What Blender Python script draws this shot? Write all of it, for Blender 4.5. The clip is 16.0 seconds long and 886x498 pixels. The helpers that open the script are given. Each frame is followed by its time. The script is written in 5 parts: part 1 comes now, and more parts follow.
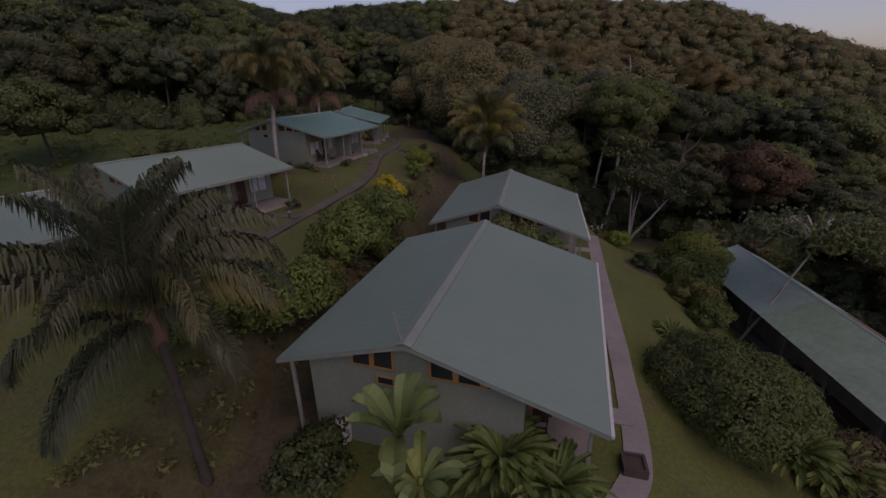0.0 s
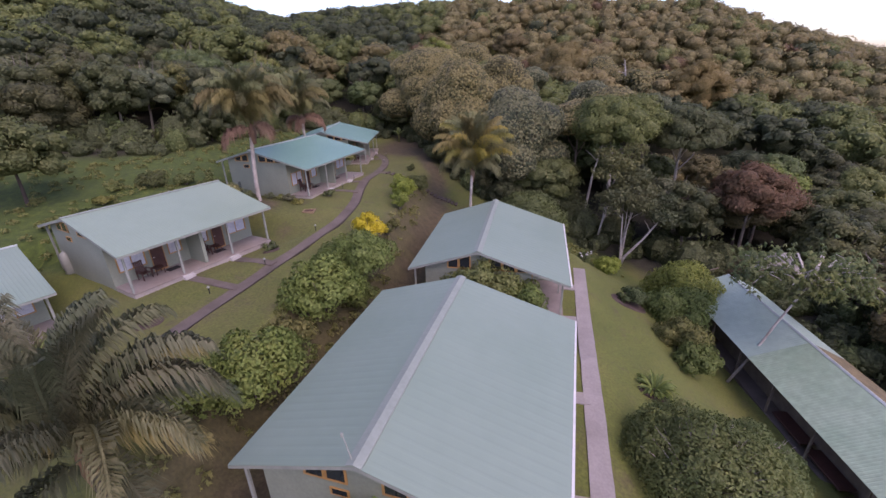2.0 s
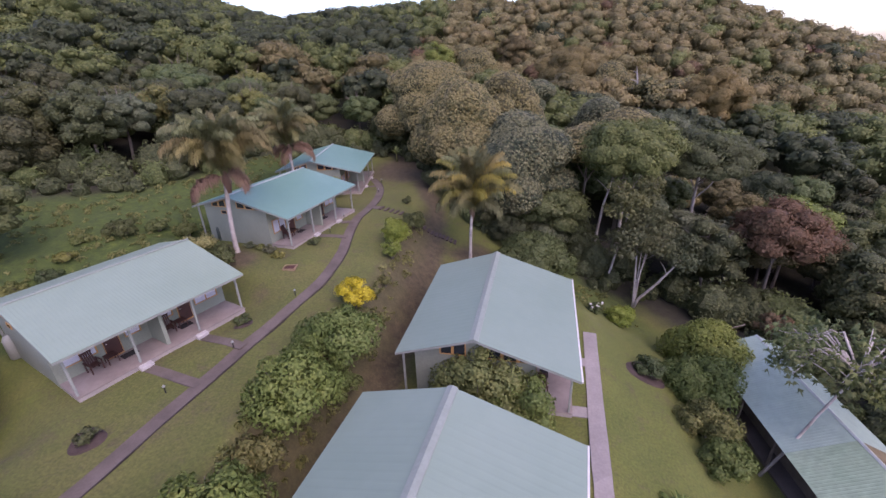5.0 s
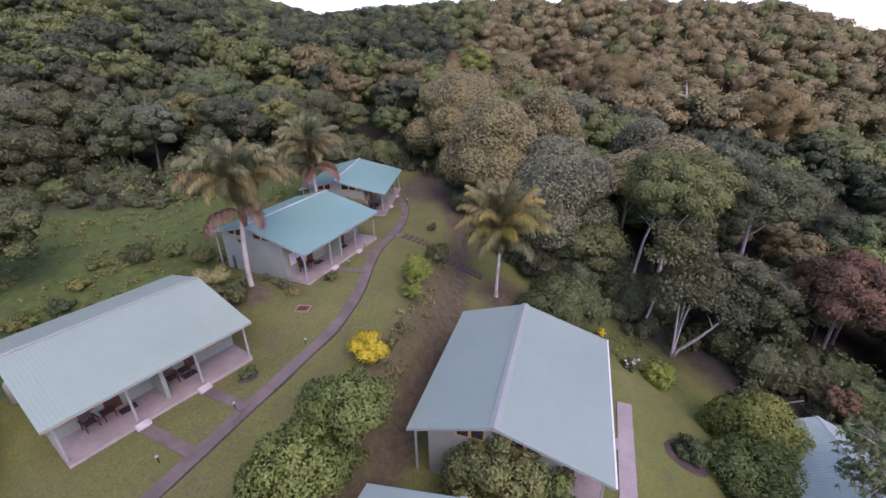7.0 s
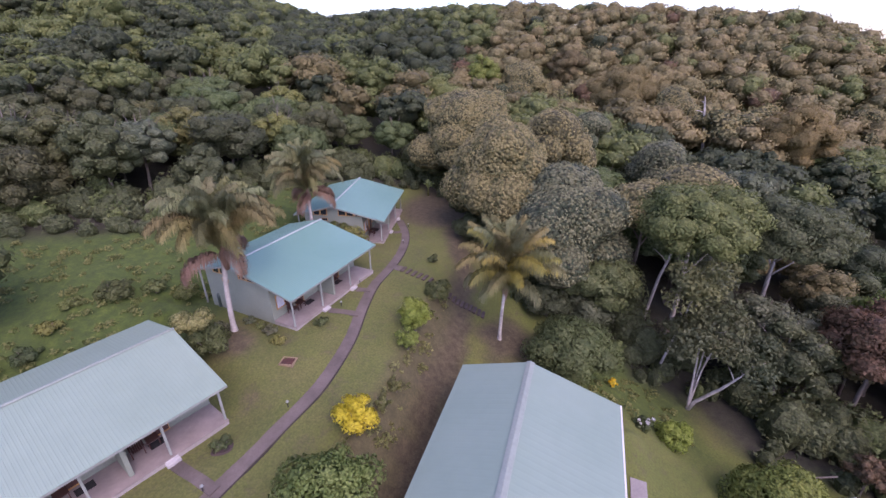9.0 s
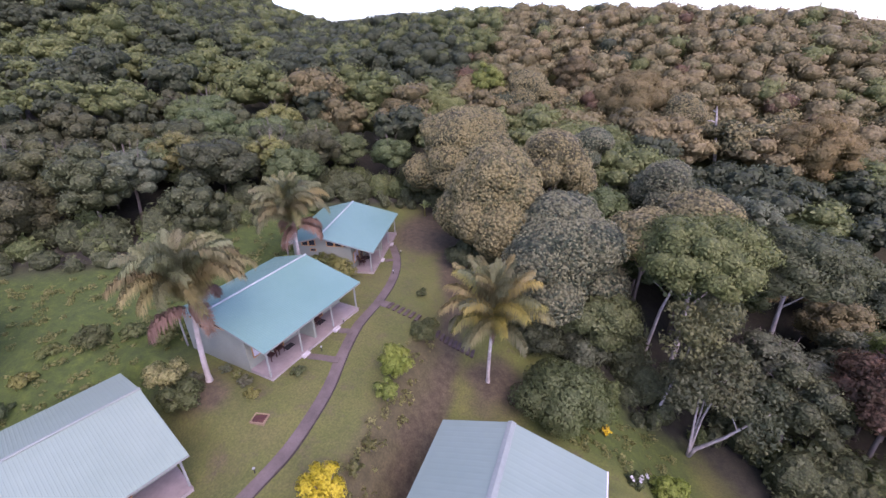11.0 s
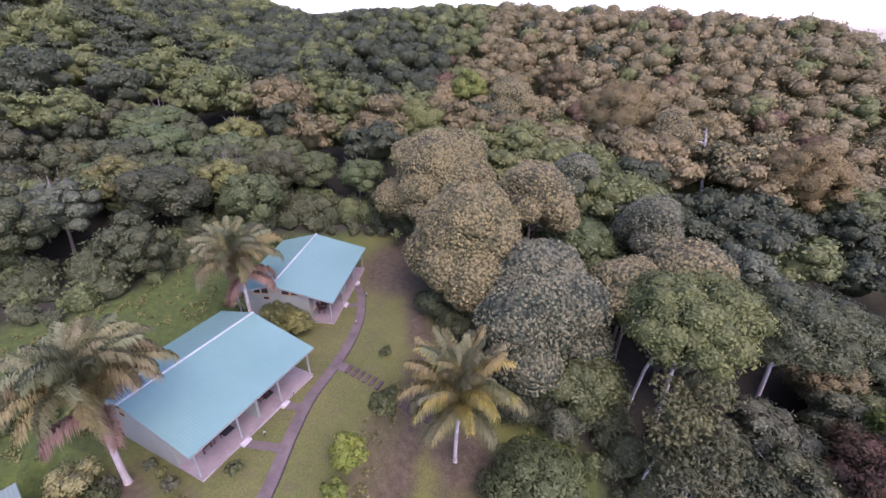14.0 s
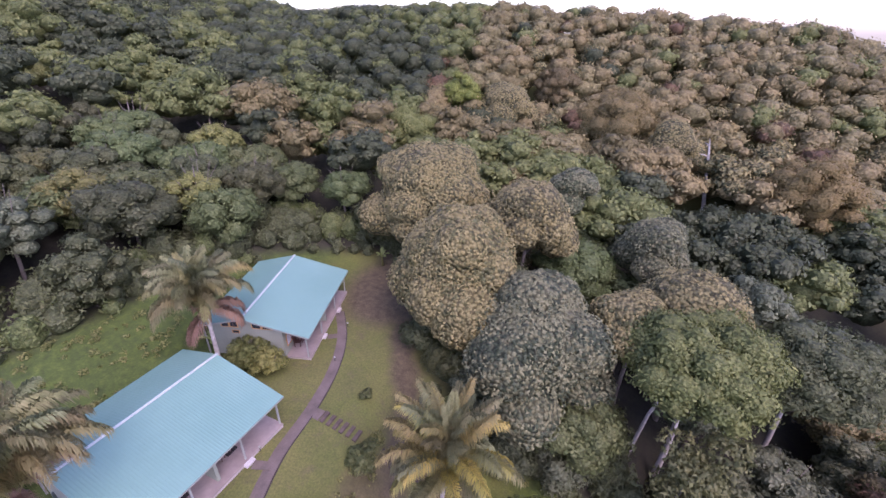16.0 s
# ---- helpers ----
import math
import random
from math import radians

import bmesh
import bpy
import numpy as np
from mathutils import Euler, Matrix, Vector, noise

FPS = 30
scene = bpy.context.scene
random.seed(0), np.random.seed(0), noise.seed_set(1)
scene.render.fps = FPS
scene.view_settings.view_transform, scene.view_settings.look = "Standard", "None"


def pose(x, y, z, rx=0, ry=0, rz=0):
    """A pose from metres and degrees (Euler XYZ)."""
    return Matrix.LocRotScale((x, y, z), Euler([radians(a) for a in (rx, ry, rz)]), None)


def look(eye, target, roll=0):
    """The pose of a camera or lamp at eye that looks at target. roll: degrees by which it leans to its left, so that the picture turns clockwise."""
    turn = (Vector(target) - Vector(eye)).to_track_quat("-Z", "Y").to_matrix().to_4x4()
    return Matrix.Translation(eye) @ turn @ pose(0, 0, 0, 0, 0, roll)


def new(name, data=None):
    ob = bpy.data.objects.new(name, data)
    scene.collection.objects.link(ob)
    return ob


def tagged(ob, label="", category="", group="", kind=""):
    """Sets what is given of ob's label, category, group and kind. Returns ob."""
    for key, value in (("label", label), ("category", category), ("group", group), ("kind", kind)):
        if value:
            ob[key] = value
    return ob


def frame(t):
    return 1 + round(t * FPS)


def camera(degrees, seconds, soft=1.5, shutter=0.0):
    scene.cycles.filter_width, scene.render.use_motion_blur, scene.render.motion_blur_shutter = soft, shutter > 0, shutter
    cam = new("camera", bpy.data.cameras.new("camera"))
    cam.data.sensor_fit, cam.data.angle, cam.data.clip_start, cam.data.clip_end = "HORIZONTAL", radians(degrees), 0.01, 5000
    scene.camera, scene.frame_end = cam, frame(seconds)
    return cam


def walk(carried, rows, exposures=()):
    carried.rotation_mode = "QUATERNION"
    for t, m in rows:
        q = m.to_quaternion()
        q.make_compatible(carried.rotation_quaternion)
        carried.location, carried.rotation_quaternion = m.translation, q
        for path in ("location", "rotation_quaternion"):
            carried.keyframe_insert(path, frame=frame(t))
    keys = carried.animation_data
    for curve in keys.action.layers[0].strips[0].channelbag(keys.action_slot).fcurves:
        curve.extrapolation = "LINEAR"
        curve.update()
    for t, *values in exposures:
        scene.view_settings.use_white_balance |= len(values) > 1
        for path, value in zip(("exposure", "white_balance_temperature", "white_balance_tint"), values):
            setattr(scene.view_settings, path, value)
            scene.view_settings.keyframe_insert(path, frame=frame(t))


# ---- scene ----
cam = camera(92.91, 16.0)
# seconds, place in metres, turn in degrees as pose() takes it
PATH = [
    (0.0, 1.103, 7.824, 13.532, 68.087, 0.856, 12.587),
    (0.5, 1.260, 8.352, 14.347, 67.821, 0.726, 13.298),
    (1.0, 1.577, 8.828, 15.315, 67.182, 0.430, 13.781),
    (1.5, 1.963, 9.535, 15.902, 67.359, 1.231, 13.128),
    (2.0, 2.199, 10.168, 16.534, 67.172, 1.592, 12.477),
    (2.5, 2.364, 11.004, 17.232, 66.929, 1.776, 12.232),
    (3.0, 2.404, 11.973, 17.834, 66.663, 1.950, 12.376),
    (3.5, 2.328, 13.059, 18.518, 66.196, 2.028, 12.282),
    (4.0, 2.225, 13.836, 18.997, 66.273, 2.067, 12.608),
    (6.5, 1.392, 18.896, 22.110, 65.304, 1.187, 15.808),
    (7.0, 1.143, 19.750, 22.698, 65.299, 0.808, 17.670),
    (7.5, 0.767, 20.889, 23.023, 65.470, 0.363, 18.266),
    (8.0, 0.652, 21.766, 23.904, 65.022, 0.307, 18.901),
    (8.5, 0.206, 22.694, 24.377, 65.098, -0.155, 18.991),
    (9.0, 0.363, 23.713, 24.815, 65.046, 0.098, 18.901),
    (11.5, 2.046, 28.275, 28.132, 64.323, 1.311, 20.782),
    (12.0, 2.159, 29.195, 28.609, 64.151, 1.661, 18.997),
    (12.5, 2.221, 30.125, 29.294, 63.744, 2.022, 17.172),
    (13.0, 1.925, 31.302, 29.858, 63.605, 1.065, 17.333),
    (13.5, 1.464, 32.630, 30.455, 63.327, 0.324, 18.611),
    (14.0, 1.261, 33.897, 31.155, 62.740, -0.071, 19.134),
    (14.5, 1.352, 35.065, 32.053, 62.178, -0.212, 19.528),
    (15.0, 1.507, 36.000, 32.819, 61.660, -0.350, 20.236),
    (15.5, 0.929, 37.272, 32.567, 61.982, -0.699, 19.821),
    (16.0, 0.227, 38.307, 32.212, 62.217, -0.936, 18.546),
]
EXPOSURES = [(0.0, -2.05, 7400, 36), (0.5, -1.43, 7250, 36), (1.0, -0.83, 7050, 37), (1.5, -0.33, 6950, 38), (2.5, -0.08, 6850, 40), (4.0, 0.0, 6750, 40), (8.0, 0.16, 6450, 42), (12.5, 0.53, 6300, 47), (16.0, 0.57, 6250, 48)]
walk(cam, [(t, pose(*p)) for t, *p in PATH], EXPOSURES)

# ---- light ----
world = bpy.data.worlds.new("world")
scene.world = world
world.use_nodes = True
wn = world.node_tree
sky = wn.nodes.new("ShaderNodeTexSky")
sky.sky_type = "NISHITA"
sky.sun_disc = False
sky.sun_elevation, sky.sun_rotation = radians(54), radians(130)
sky.altitude, sky.air_density, sky.dust_density, sky.ozone_density = 900, 1.0, 4.0, 1.0
wn.links.new(sky.outputs[0], wn.nodes["Background"].inputs[0])
wn.nodes["Background"].inputs[1].default_value = 0.42

sun_data = bpy.data.lights.new("sun", "SUN")
sun_data.energy, sun_data.angle, sun_data.color = 1.35, radians(45), (1.0, 0.88, 0.80)
sun = new("sun", sun_data)
sun.matrix_world = look((45, 12, 80), (0, 50, 0))


# ---- materials ----
def material(name, rough=0.8, metal=0.0):
    m = bpy.data.materials.new(name)
    m.use_nodes = True
    b = m.node_tree.nodes["Principled BSDF"]
    b.inputs["Roughness"].default_value, b.inputs["Metallic"].default_value = rough, metal
    return m, m.node_tree, b


def node(tree, kind, **values):
    n = tree.nodes.new(kind)
    for key, value in values.items():
        n.inputs[key.replace("_", " ")].default_value = value
    return n


def place(tree, own=True):
    """Object coordinates, or those of the world."""
    if own:
        return tree.nodes.new("ShaderNodeTexCoord").outputs["Object"]
    return tree.nodes.new("ShaderNodeNewGeometry").outputs["Position"]


def noise_of(tree, at, scale, detail=4.0, rough=0.6):
    n = node(tree, "ShaderNodeTexNoise", Scale=scale, Detail=detail, Roughness=rough)
    tree.links.new(at, n.inputs["Vector"])
    return n.outputs["Fac"]


def ramp(tree, fac, *stops):
    r = tree.nodes.new("ShaderNodeValToRGB")
    e = r.color_ramp.elements
    while len(e) < len(stops):
        e.new(0.5)
    for el, (at, colour) in zip(e, stops):
        el.position, el.color = at, (*colour, 1)
    tree.links.new(fac, r.inputs[0])
    return r.outputs[0]


def mix(tree, fac, a, b, how="MIX"):
    m = tree.nodes.new("ShaderNodeMix")
    m.data_type, m.blend_type = "RGBA", how
    for socket, value in ((m.inputs[0], fac), (m.inputs[6], a), (m.inputs[7], b)):
        if isinstance(value, (int, float)):
            socket.default_value = value
        elif isinstance(value, tuple):
            socket.default_value = (*value, 1)
        else:
            tree.links.new(value, socket)
    return m.outputs[2]


def relief(tree, bsdf, fac, strength=0.3, distance=0.02):
    b = node(tree, "ShaderNodeBump", Strength=strength, Distance=distance)
    tree.links.new(fac, b.inputs["Height"])
    tree.links.new(b.outputs[0], bsdf.inputs["Normal"])


def surface(name, dark, light, coarse=0.5, fine=12.0, rough=0.8, metal=0.0, bump=0.3, own=True, low=0.3, high=0.7, grain=0.08):
    """A plain weathered surface: two colours mixed at two scales, with grain."""
    m, t, b = material(name, rough, metal)
    at = place(t, own)
    a, c = noise_of(t, at, coarse, 5), noise_of(t, at, fine, 3)
    base = ramp(t, a, (low, dark), (high, light))
    shade = ramp(t, c, (0.3, (1 - grain,) * 3), (0.7, (1 + grain,) * 3))
    t.links.new(mix(t, 1.0, base, shade, "MULTIPLY"), b.inputs["Base Color"])
    relief(t, b, c, bump)
    return m


def foliage(name, *colours, scale=0.55, gloss=0.55, tips=None, share=0.5, mass=0.0):
    """Leaves: each takes its own tone; tips: the tone of flowering or young ends; mass: leaves a metre where they are
    too many to part, shade coloured in between.
    """
    m, t, b = material(name, gloss)
    geo = t.nodes.new("ShaderNodeNewGeometry")
    info = t.nodes.new("ShaderNodeObjectInfo")
    own = geo.outputs["Random Per Island"]
    if mass:
        cell = node(t, "ShaderNodeTexVoronoi", Scale=mass)
        t.links.new(geo.outputs["Position"], cell.inputs["Vector"])
        split = t.nodes.new("ShaderNodeSeparateColor")
        t.links.new(cell.outputs["Color"], split.inputs[0])
        own = split.outputs[0]
        turn = t.nodes.new("ShaderNodeMath")
        turn.operation = "MULTIPLY"
        turn.inputs[1].default_value = -1.0
        t.links.new(cell.outputs["Distance"], turn.inputs[0])
        relief(t, b, turn.outputs[0], 0.9 if tips else 0.45, 0.4)
    patch = noise_of(t, geo.outputs["Position"], scale, 3)
    add = t.nodes.new("ShaderNodeMath")
    add.operation = "MULTIPLY_ADD"
    add.inputs[1].default_value = 0.34
    t.links.new(own, add.inputs[0])
    half = t.nodes.new("ShaderNodeMath")
    half.operation = "MULTIPLY"
    half.inputs[1].default_value = 0.72
    t.links.new(patch, half.inputs[0])
    t.links.new(half.outputs[0], add.inputs[2])
    n = len(colours)
    colours = [(r * 1.18, g * 1.04, v * 1.20) for r, g, v in colours]
    col = ramp(t, add.outputs[0], *[(0.15 + 0.7 * i / max(1, n - 1), c) for i, c in enumerate(colours)])
    tone = ramp(t, info.outputs["Random"], (0.0, (0.70, 0.84, 0.84)), (0.3, (0.95, 0.92, 0.85)), (0.6, (0.95, 1.10, 1.02)), (1.0, (1.22, 1.18, 0.92)))
    col = mix(t, 1.0, col, tone, "MULTIPLY")
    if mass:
        # Shade between the leaves, put into the colour: darker towards cell edges.
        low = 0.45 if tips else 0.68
        gap_shade = ramp(t, cell.outputs["Distance"], (0.1, (1.10, 1.10, 1.10)), (0.42, (0.97, 0.97, 0.97)), (0.72, (low, low, low)))
    if tips:
        drift = noise_of(t, geo.outputs["Position"], 0.33, 3)
        lay = t.nodes.new("ShaderNodeMath")
        lay.operation = "MULTIPLY_ADD"
        lay.inputs[1].default_value = 0.5
        t.links.new(own, lay.inputs[0])
        t.links.new(drift, lay.inputs[2])
        far = ramp(t, lay.outputs[0], (0.98 - share, (0, 0, 0)), (1.18 - share, (1, 1, 1)))
        col = mix(t, far, col, tips)
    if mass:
        col = mix(t, 1.0, col, gap_shade, "MULTIPLY")
    t.links.new(col, b.inputs["Base Color"])
    b.inputs["Specular IOR Level"].default_value = 0.25
    thin = t.nodes.new("ShaderNodeBsdfTranslucent")
    t.links.new(col, thin.inputs[0])
    both = t.nodes.new("ShaderNodeMixShader")
    both.inputs[0].default_value = 0.35
    out = t.nodes["Material Output"]
    t.links.new(b.outputs[0], both.inputs[1])
    t.links.new(thin.outputs[0], both.inputs[2])
    t.links.new(both.outputs[0], out.inputs[0])
    return m


ROOF = surface("sage_roof_paint", (0.134, 0.196, 0.157), (0.157, 0.218, 0.179), 0.15, 1.2, 0.5, 0.0, 0.01, grain=0.015)
ROOF_BLUE = surface("blue_green_roof_paint", (0.090, 0.190, 0.158), (0.110, 0.216, 0.182), 0.15, 1.2, 0.36, 0.0, 0.01, grain=0.015)
ROOF_PALE = surface("pale_grey_roof_paint", (0.156, 0.218, 0.170), (0.178, 0.242, 0.192), 0.15, 1.2, 0.5, 0.0, 0.01, grain=0.015)
ROOF_GREEN = surface("faded_green_roof", (0.150, 0.228, 0.160), (0.205, 0.282, 0.208), 0.5, 2.5, 0.6, 0.0, 0.03, grain=0.14)
ROOF_MOSS = surface("mossy_old_sheet", (0.060, 0.052, 0.026), (0.150, 0.118, 0.062), 0.9, 6.0, 0.9, 0.0, 0.4, grain=0.2)
ROOF_ZINC = surface("bare_zinc_sheet", (0.172, 0.255, 0.218), (0.228, 0.310, 0.270), 0.3, 2.0, 0.5, 0.0, 0.03)
CAP = surface("roof_flashing", (0.160, 0.196, 0.172), (0.186, 0.222, 0.196), 0.8, 6.0, 0.5)
CAP_WHITE = surface("pale_roof_flashing", (0.24, 0.29, 0.28), (0.32, 0.37, 0.36), 0.8, 6.0, 0.45)
WALL = surface("sage_plaster", (0.150, 0.176, 0.142), (0.192, 0.220, 0.178), 0.4, 9.0, 0.85)
WOOD_TRIM = surface("varnished_timber", (0.277, 0.145, 0.046), (0.383, 0.218, 0.079), 2.0, 30.0, 0.5)
WOOD_DARK = surface("red_brown_timber", (0.036, 0.013, 0.010), (0.062, 0.024, 0.018), 2.0, 25.0, 0.55)
WOOD_GREY = surface("weathered_timber", (0.106, 0.086, 0.073), (0.178, 0.152, 0.125), 1.5, 25.0, 0.85)
TILE = surface("pinkish_floor_tile", (0.172, 0.146, 0.136), (0.232, 0.202, 0.190), 0.8, 3.0, 0.5)
WOOD_EDGE_DARK = surface("dark_edging_board", (0.020, 0.016, 0.014), (0.045, 0.036, 0.031), 2.0, 20.0, 0.9)
SLAB = surface("worn_concrete", (0.211, 0.191, 0.185), (0.304, 0.277, 0.264), 0.6, 10.0, 0.9)
PATH_PINK = surface("pinkish_concrete", (0.185, 0.170, 0.164), (0.250, 0.234, 0.226), 0.5, 8.0, 0.9)
PATH_BROWN = surface("brown_paving", (0.064, 0.052, 0.044), (0.112, 0.092, 0.080), 0.7, 9.0, 0.9)
GREYPOST = surface("grey_painted_post", (0.178, 0.198, 0.185), (0.231, 0.251, 0.231), 2.0, 20.0, 0.7)
WHITE = surface("white_paint", (0.436, 0.436, 0.436), (0.528, 0.528, 0.528), 2.0, 20.0, 0.6)
CURTAIN = surface("pale_curtain", (0.330, 0.363, 0.436), (0.462, 0.482, 0.528), 6.0, 30.0, 0.9)
DARK = surface("dark_interior", (0.013, 0.013, 0.015), (0.023, 0.022, 0.022), 1.0, 8.0, 0.9)
MAT = surface("black_rubber", (0.008, 0.008, 0.009), (0.020, 0.020, 0.020), 3.0, 40.0, 0.9)
BARK = surface("grey_bark", (0.079, 0.066, 0.056), (0.172, 0.152, 0.132), 1.5, 14.0, 0.95, 0, 0.6)
BARK_PALE = surface("pale_lichen_bark", (0.198, 0.178, 0.158), (0.383, 0.363, 0.343), 1.2, 9.0, 0.95, 0, 0.6)
BARK_WHITE = surface("white_lichen_bark", (0.20, 0.185, 0.17), (0.44, 0.42, 0.39), 2.5, 12.0, 0.95, 0, 0.5)
BARK_DARK = surface("dark_bark", (0.030, 0.023, 0.020), (0.066, 0.053, 0.046), 1.5, 14.0, 0.95, 0, 0.6)
GLASS, gt, gb = material("window_glass", 0.05)
gb.inputs["Base Color"].default_value = (0.02, 0.025, 0.03, 1)
gb.inputs["Specular IOR Level"].default_value = 0.6

TONES = {
    "dark green": ((0.036, 0.048, 0.022), (0.070, 0.088, 0.038), (0.118, 0.136, 0.060)),
    "green": ((0.044, 0.070, 0.026), (0.088, 0.124, 0.044), (0.150, 0.188, 0.075)),
    "bright green": ((0.062, 0.102, 0.024), (0.116, 0.170, 0.044), (0.190, 0.242, 0.074)),
    "lime": ((0.100, 0.150, 0.022), (0.185, 0.245, 0.042), (0.285, 0.335, 0.075)),
    "grey-green": ((0.056, 0.074, 0.040), (0.100, 0.124, 0.066), (0.160, 0.184, 0.104)),
    "rusty": ((0.072, 0.072, 0.034), (0.130, 0.088, 0.046), (0.180, 0.118, 0.066)),
    "olive-brown": ((0.080, 0.082, 0.036), (0.132, 0.126, 0.056), (0.196, 0.176, 0.082)),
    "pale cream": ((0.120, 0.145, 0.050), (0.270, 0.290, 0.110), (0.440, 0.440, 0.200)),
    "golden": ((0.34, 0.30, 0.02), (0.60, 0.50, 0.03), (0.75, 0.62, 0.07)),
    "olive": ((0.068, 0.092, 0.028), (0.130, 0.158, 0.050), (0.212, 0.232, 0.082)),
    # Haze and warm evening glow are put into these two leaf colours.
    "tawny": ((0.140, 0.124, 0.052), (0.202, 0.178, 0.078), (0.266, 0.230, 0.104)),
    "hazy green": ((0.114, 0.118, 0.050), (0.182, 0.184, 0.080), (0.260, 0.252, 0.116)),
    "cream-flecked": ((0.064, 0.076, 0.032), (0.112, 0.122, 0.054)),
    "pale-flecked": ((0.050, 0.070, 0.034), (0.096, 0.118, 0.060)),
}
TIPS = {"cream-flecked": ((0.262, 0.236, 0.104), 0.42), "pale-flecked": ((0.196, 0.204, 0.112), 0.36)}


def leaf_pair(tone):
    """Single leaves of a tone; the closed mass behind is a copy with shade put into its colour."""
    tips, share = TIPS.get(tone, (None, 0.5))
    name = tone.replace(" ", "_").replace("-", "_")
    one = foliage(name + "_leaves", *TONES[tone], tips=tips, share=share)
    # Same tones made darker, so the inner mass carries its shade in the colour.
    MASS[one.name] = foliage(name + "_shaded_leaf_mass", *[tuple(c * 0.93 for c in tone_) for tone_ in TONES[tone]], tips=tips and tuple(c * 0.9 for c in tips), share=share, mass=2.2 if tone in ("tawny", "hazy green") else 3.0 if tips else 5.0)
    return one


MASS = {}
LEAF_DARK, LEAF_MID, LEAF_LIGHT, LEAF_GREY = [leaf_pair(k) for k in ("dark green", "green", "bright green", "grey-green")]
LEAF_BLOOM, LEAF_BLOOM_PALE, LEAF_RED, LEAF_BROWN = [leaf_pair(k) for k in ("cream-flecked", "pale-flecked", "rusty", "olive-brown")]
LEAF_LIME = leaf_pair("lime")
LEAF_CREAM = leaf_pair("pale cream")
LEAF_YELLOW, LEAF_OLIVE, LEAF_HILL, LEAF_HILL_GREEN = [leaf_pair(k) for k in ("golden", "olive", "tawny", "hazy green")]
FROND = foliage("palm_frond", (0.080, 0.104, 0.044), (0.148, 0.174, 0.078), (0.235, 0.252, 0.130))
FROND_GREY = foliage("dark_grey_green_frond", (0.046, 0.066, 0.034), (0.094, 0.114, 0.062), (0.160, 0.176, 0.104))
FROND_DULL = foliage("dull_olive_palm_frond", (0.085, 0.094, 0.038), (0.158, 0.158, 0.066), (0.255, 0.235, 0.105))
FROND_RUST = foliage("dead_reddish_frond", (0.10, 0.068, 0.045), (0.18, 0.125, 0.085), (0.27, 0.195, 0.14))
FROND_GOLD = foliage("yellowing_palm_frond", (0.14, 0.160, 0.05), (0.27, 0.265, 0.07), (0.46, 0.40, 0.10))
BANANA = foliage("banana_leaf", (0.09, 0.15, 0.04), (0.15, 0.22, 0.075), (0.23, 0.31, 0.12))


# ---- ground ----
def smooth(a, b, v):
    k = min(1.0, max(0.0, (v - a) / (b - a)))
    return k * k * (3 - 2 * k)


# cross-sections of the land: y, then x and height
SECTIONS_NEAR = [
    (0, (-90, 12), (-34, 5.0), (-13, 2.8), (-9.5, 1.0), (5, 0.5), (11, -1.5), (18, -4.6), (60, -7)),
    (28, (-90, 14), (-34, 5.5), (-26, 4.4), (-12, 4.1), (-7.8, 0.6), (5.8, 0.75), (10, -0.7), (17, -4.6), (60, -8)),
    (44, (-90, 15), (-38, 8.0), (-27, 6.4), (-18, 5.8), (-11.0, 4.7), (-7.2, 0.8), (5.8, 0.5), (10, -1.4), (17, -5.2), (60, -8)),
    (57, (-90, 16), (-38, 8.8), (-27, 6.6), (-15, 5.6), (-12.5, 5.2), (-9.0, 2.9), (-6.0, 1.8), (2, -0.6), (12, -4.8), (60, -8)),
]
SECTIONS_FAR = [
    (76, (-90, 18), (-38, 9.5), (-24, 6.0), (-14, 5.2), (-8, 4.4), (2, 1.0), (14, -3.5), (60, -7)),
    (112, (-150, 42), (-60, 18), (-28, 11), (0, 6.0), (30, 3.0), (60, -3), (140, 0)),
    (165, (-190, 57), (-130, 42.5), (-110, 34.6), (-88, 29.3), (-75, 30.5), (-44, 32.3), (-32, 32.6), (7, 31.7), (25, 30.4), (46, 28.6), (54, 25.8), (65, 21.2), (80, 16.5), (96, 13.0), (160, 5)),
    (205, (-190, 50), (-110, 26), (-60, 22), (0, 20), (60, 8), (160, -4)),
    (330, (-240, 30), (0, 14), (100, 4), (260, -10)),
    (600, (-240, 0), (260, -20)),
]


def along(section, x):
    pts = section[1:]
    if x <= pts[0][0]:
        return pts[0][1]
    for (a, za), (b, zb) in zip(pts, pts[1:]):
        if x <= b:
            return za + (zb - za) * (0.5 * (x - a) / (b - a) + 0.5 * smooth(a, b, x))
    return pts[-1][1]


# houses: middle of the ridge, ridge height, turn, half length, front and back run, front and back drop, floor
HOUSES = {
    "h1": (-2.14, 24.65, 5.90, -4.2, 6.40, 6.30, 4.95, 1.93, 1.50, 1.30),
    "h2": (-1.36, 41.15, 5.70, 0.2, 6.05, 6.03, 4.80, 2.02, 1.52, 1.00),
    "l1": (-30.7, 22.6, 7.50, -23.0, 5.50, 5.85, 4.35, 1.50, 1.10, 3.60),
    "l2": (-24.77, 34.11, 8.86, -17.2, 5.30, 5.85, 4.40, 1.48, 1.10, 4.75),
    "l3": (-23.87, 50.64, 10.22, -6.3, 5.45, 6.20, 4.20, 1.50, 1.14, 6.10),
    "l4": (-26.34, 65.94, 9.93, 13.0, 5.75, 5.85, 4.25, 1.52, 1.06, 5.90),
}


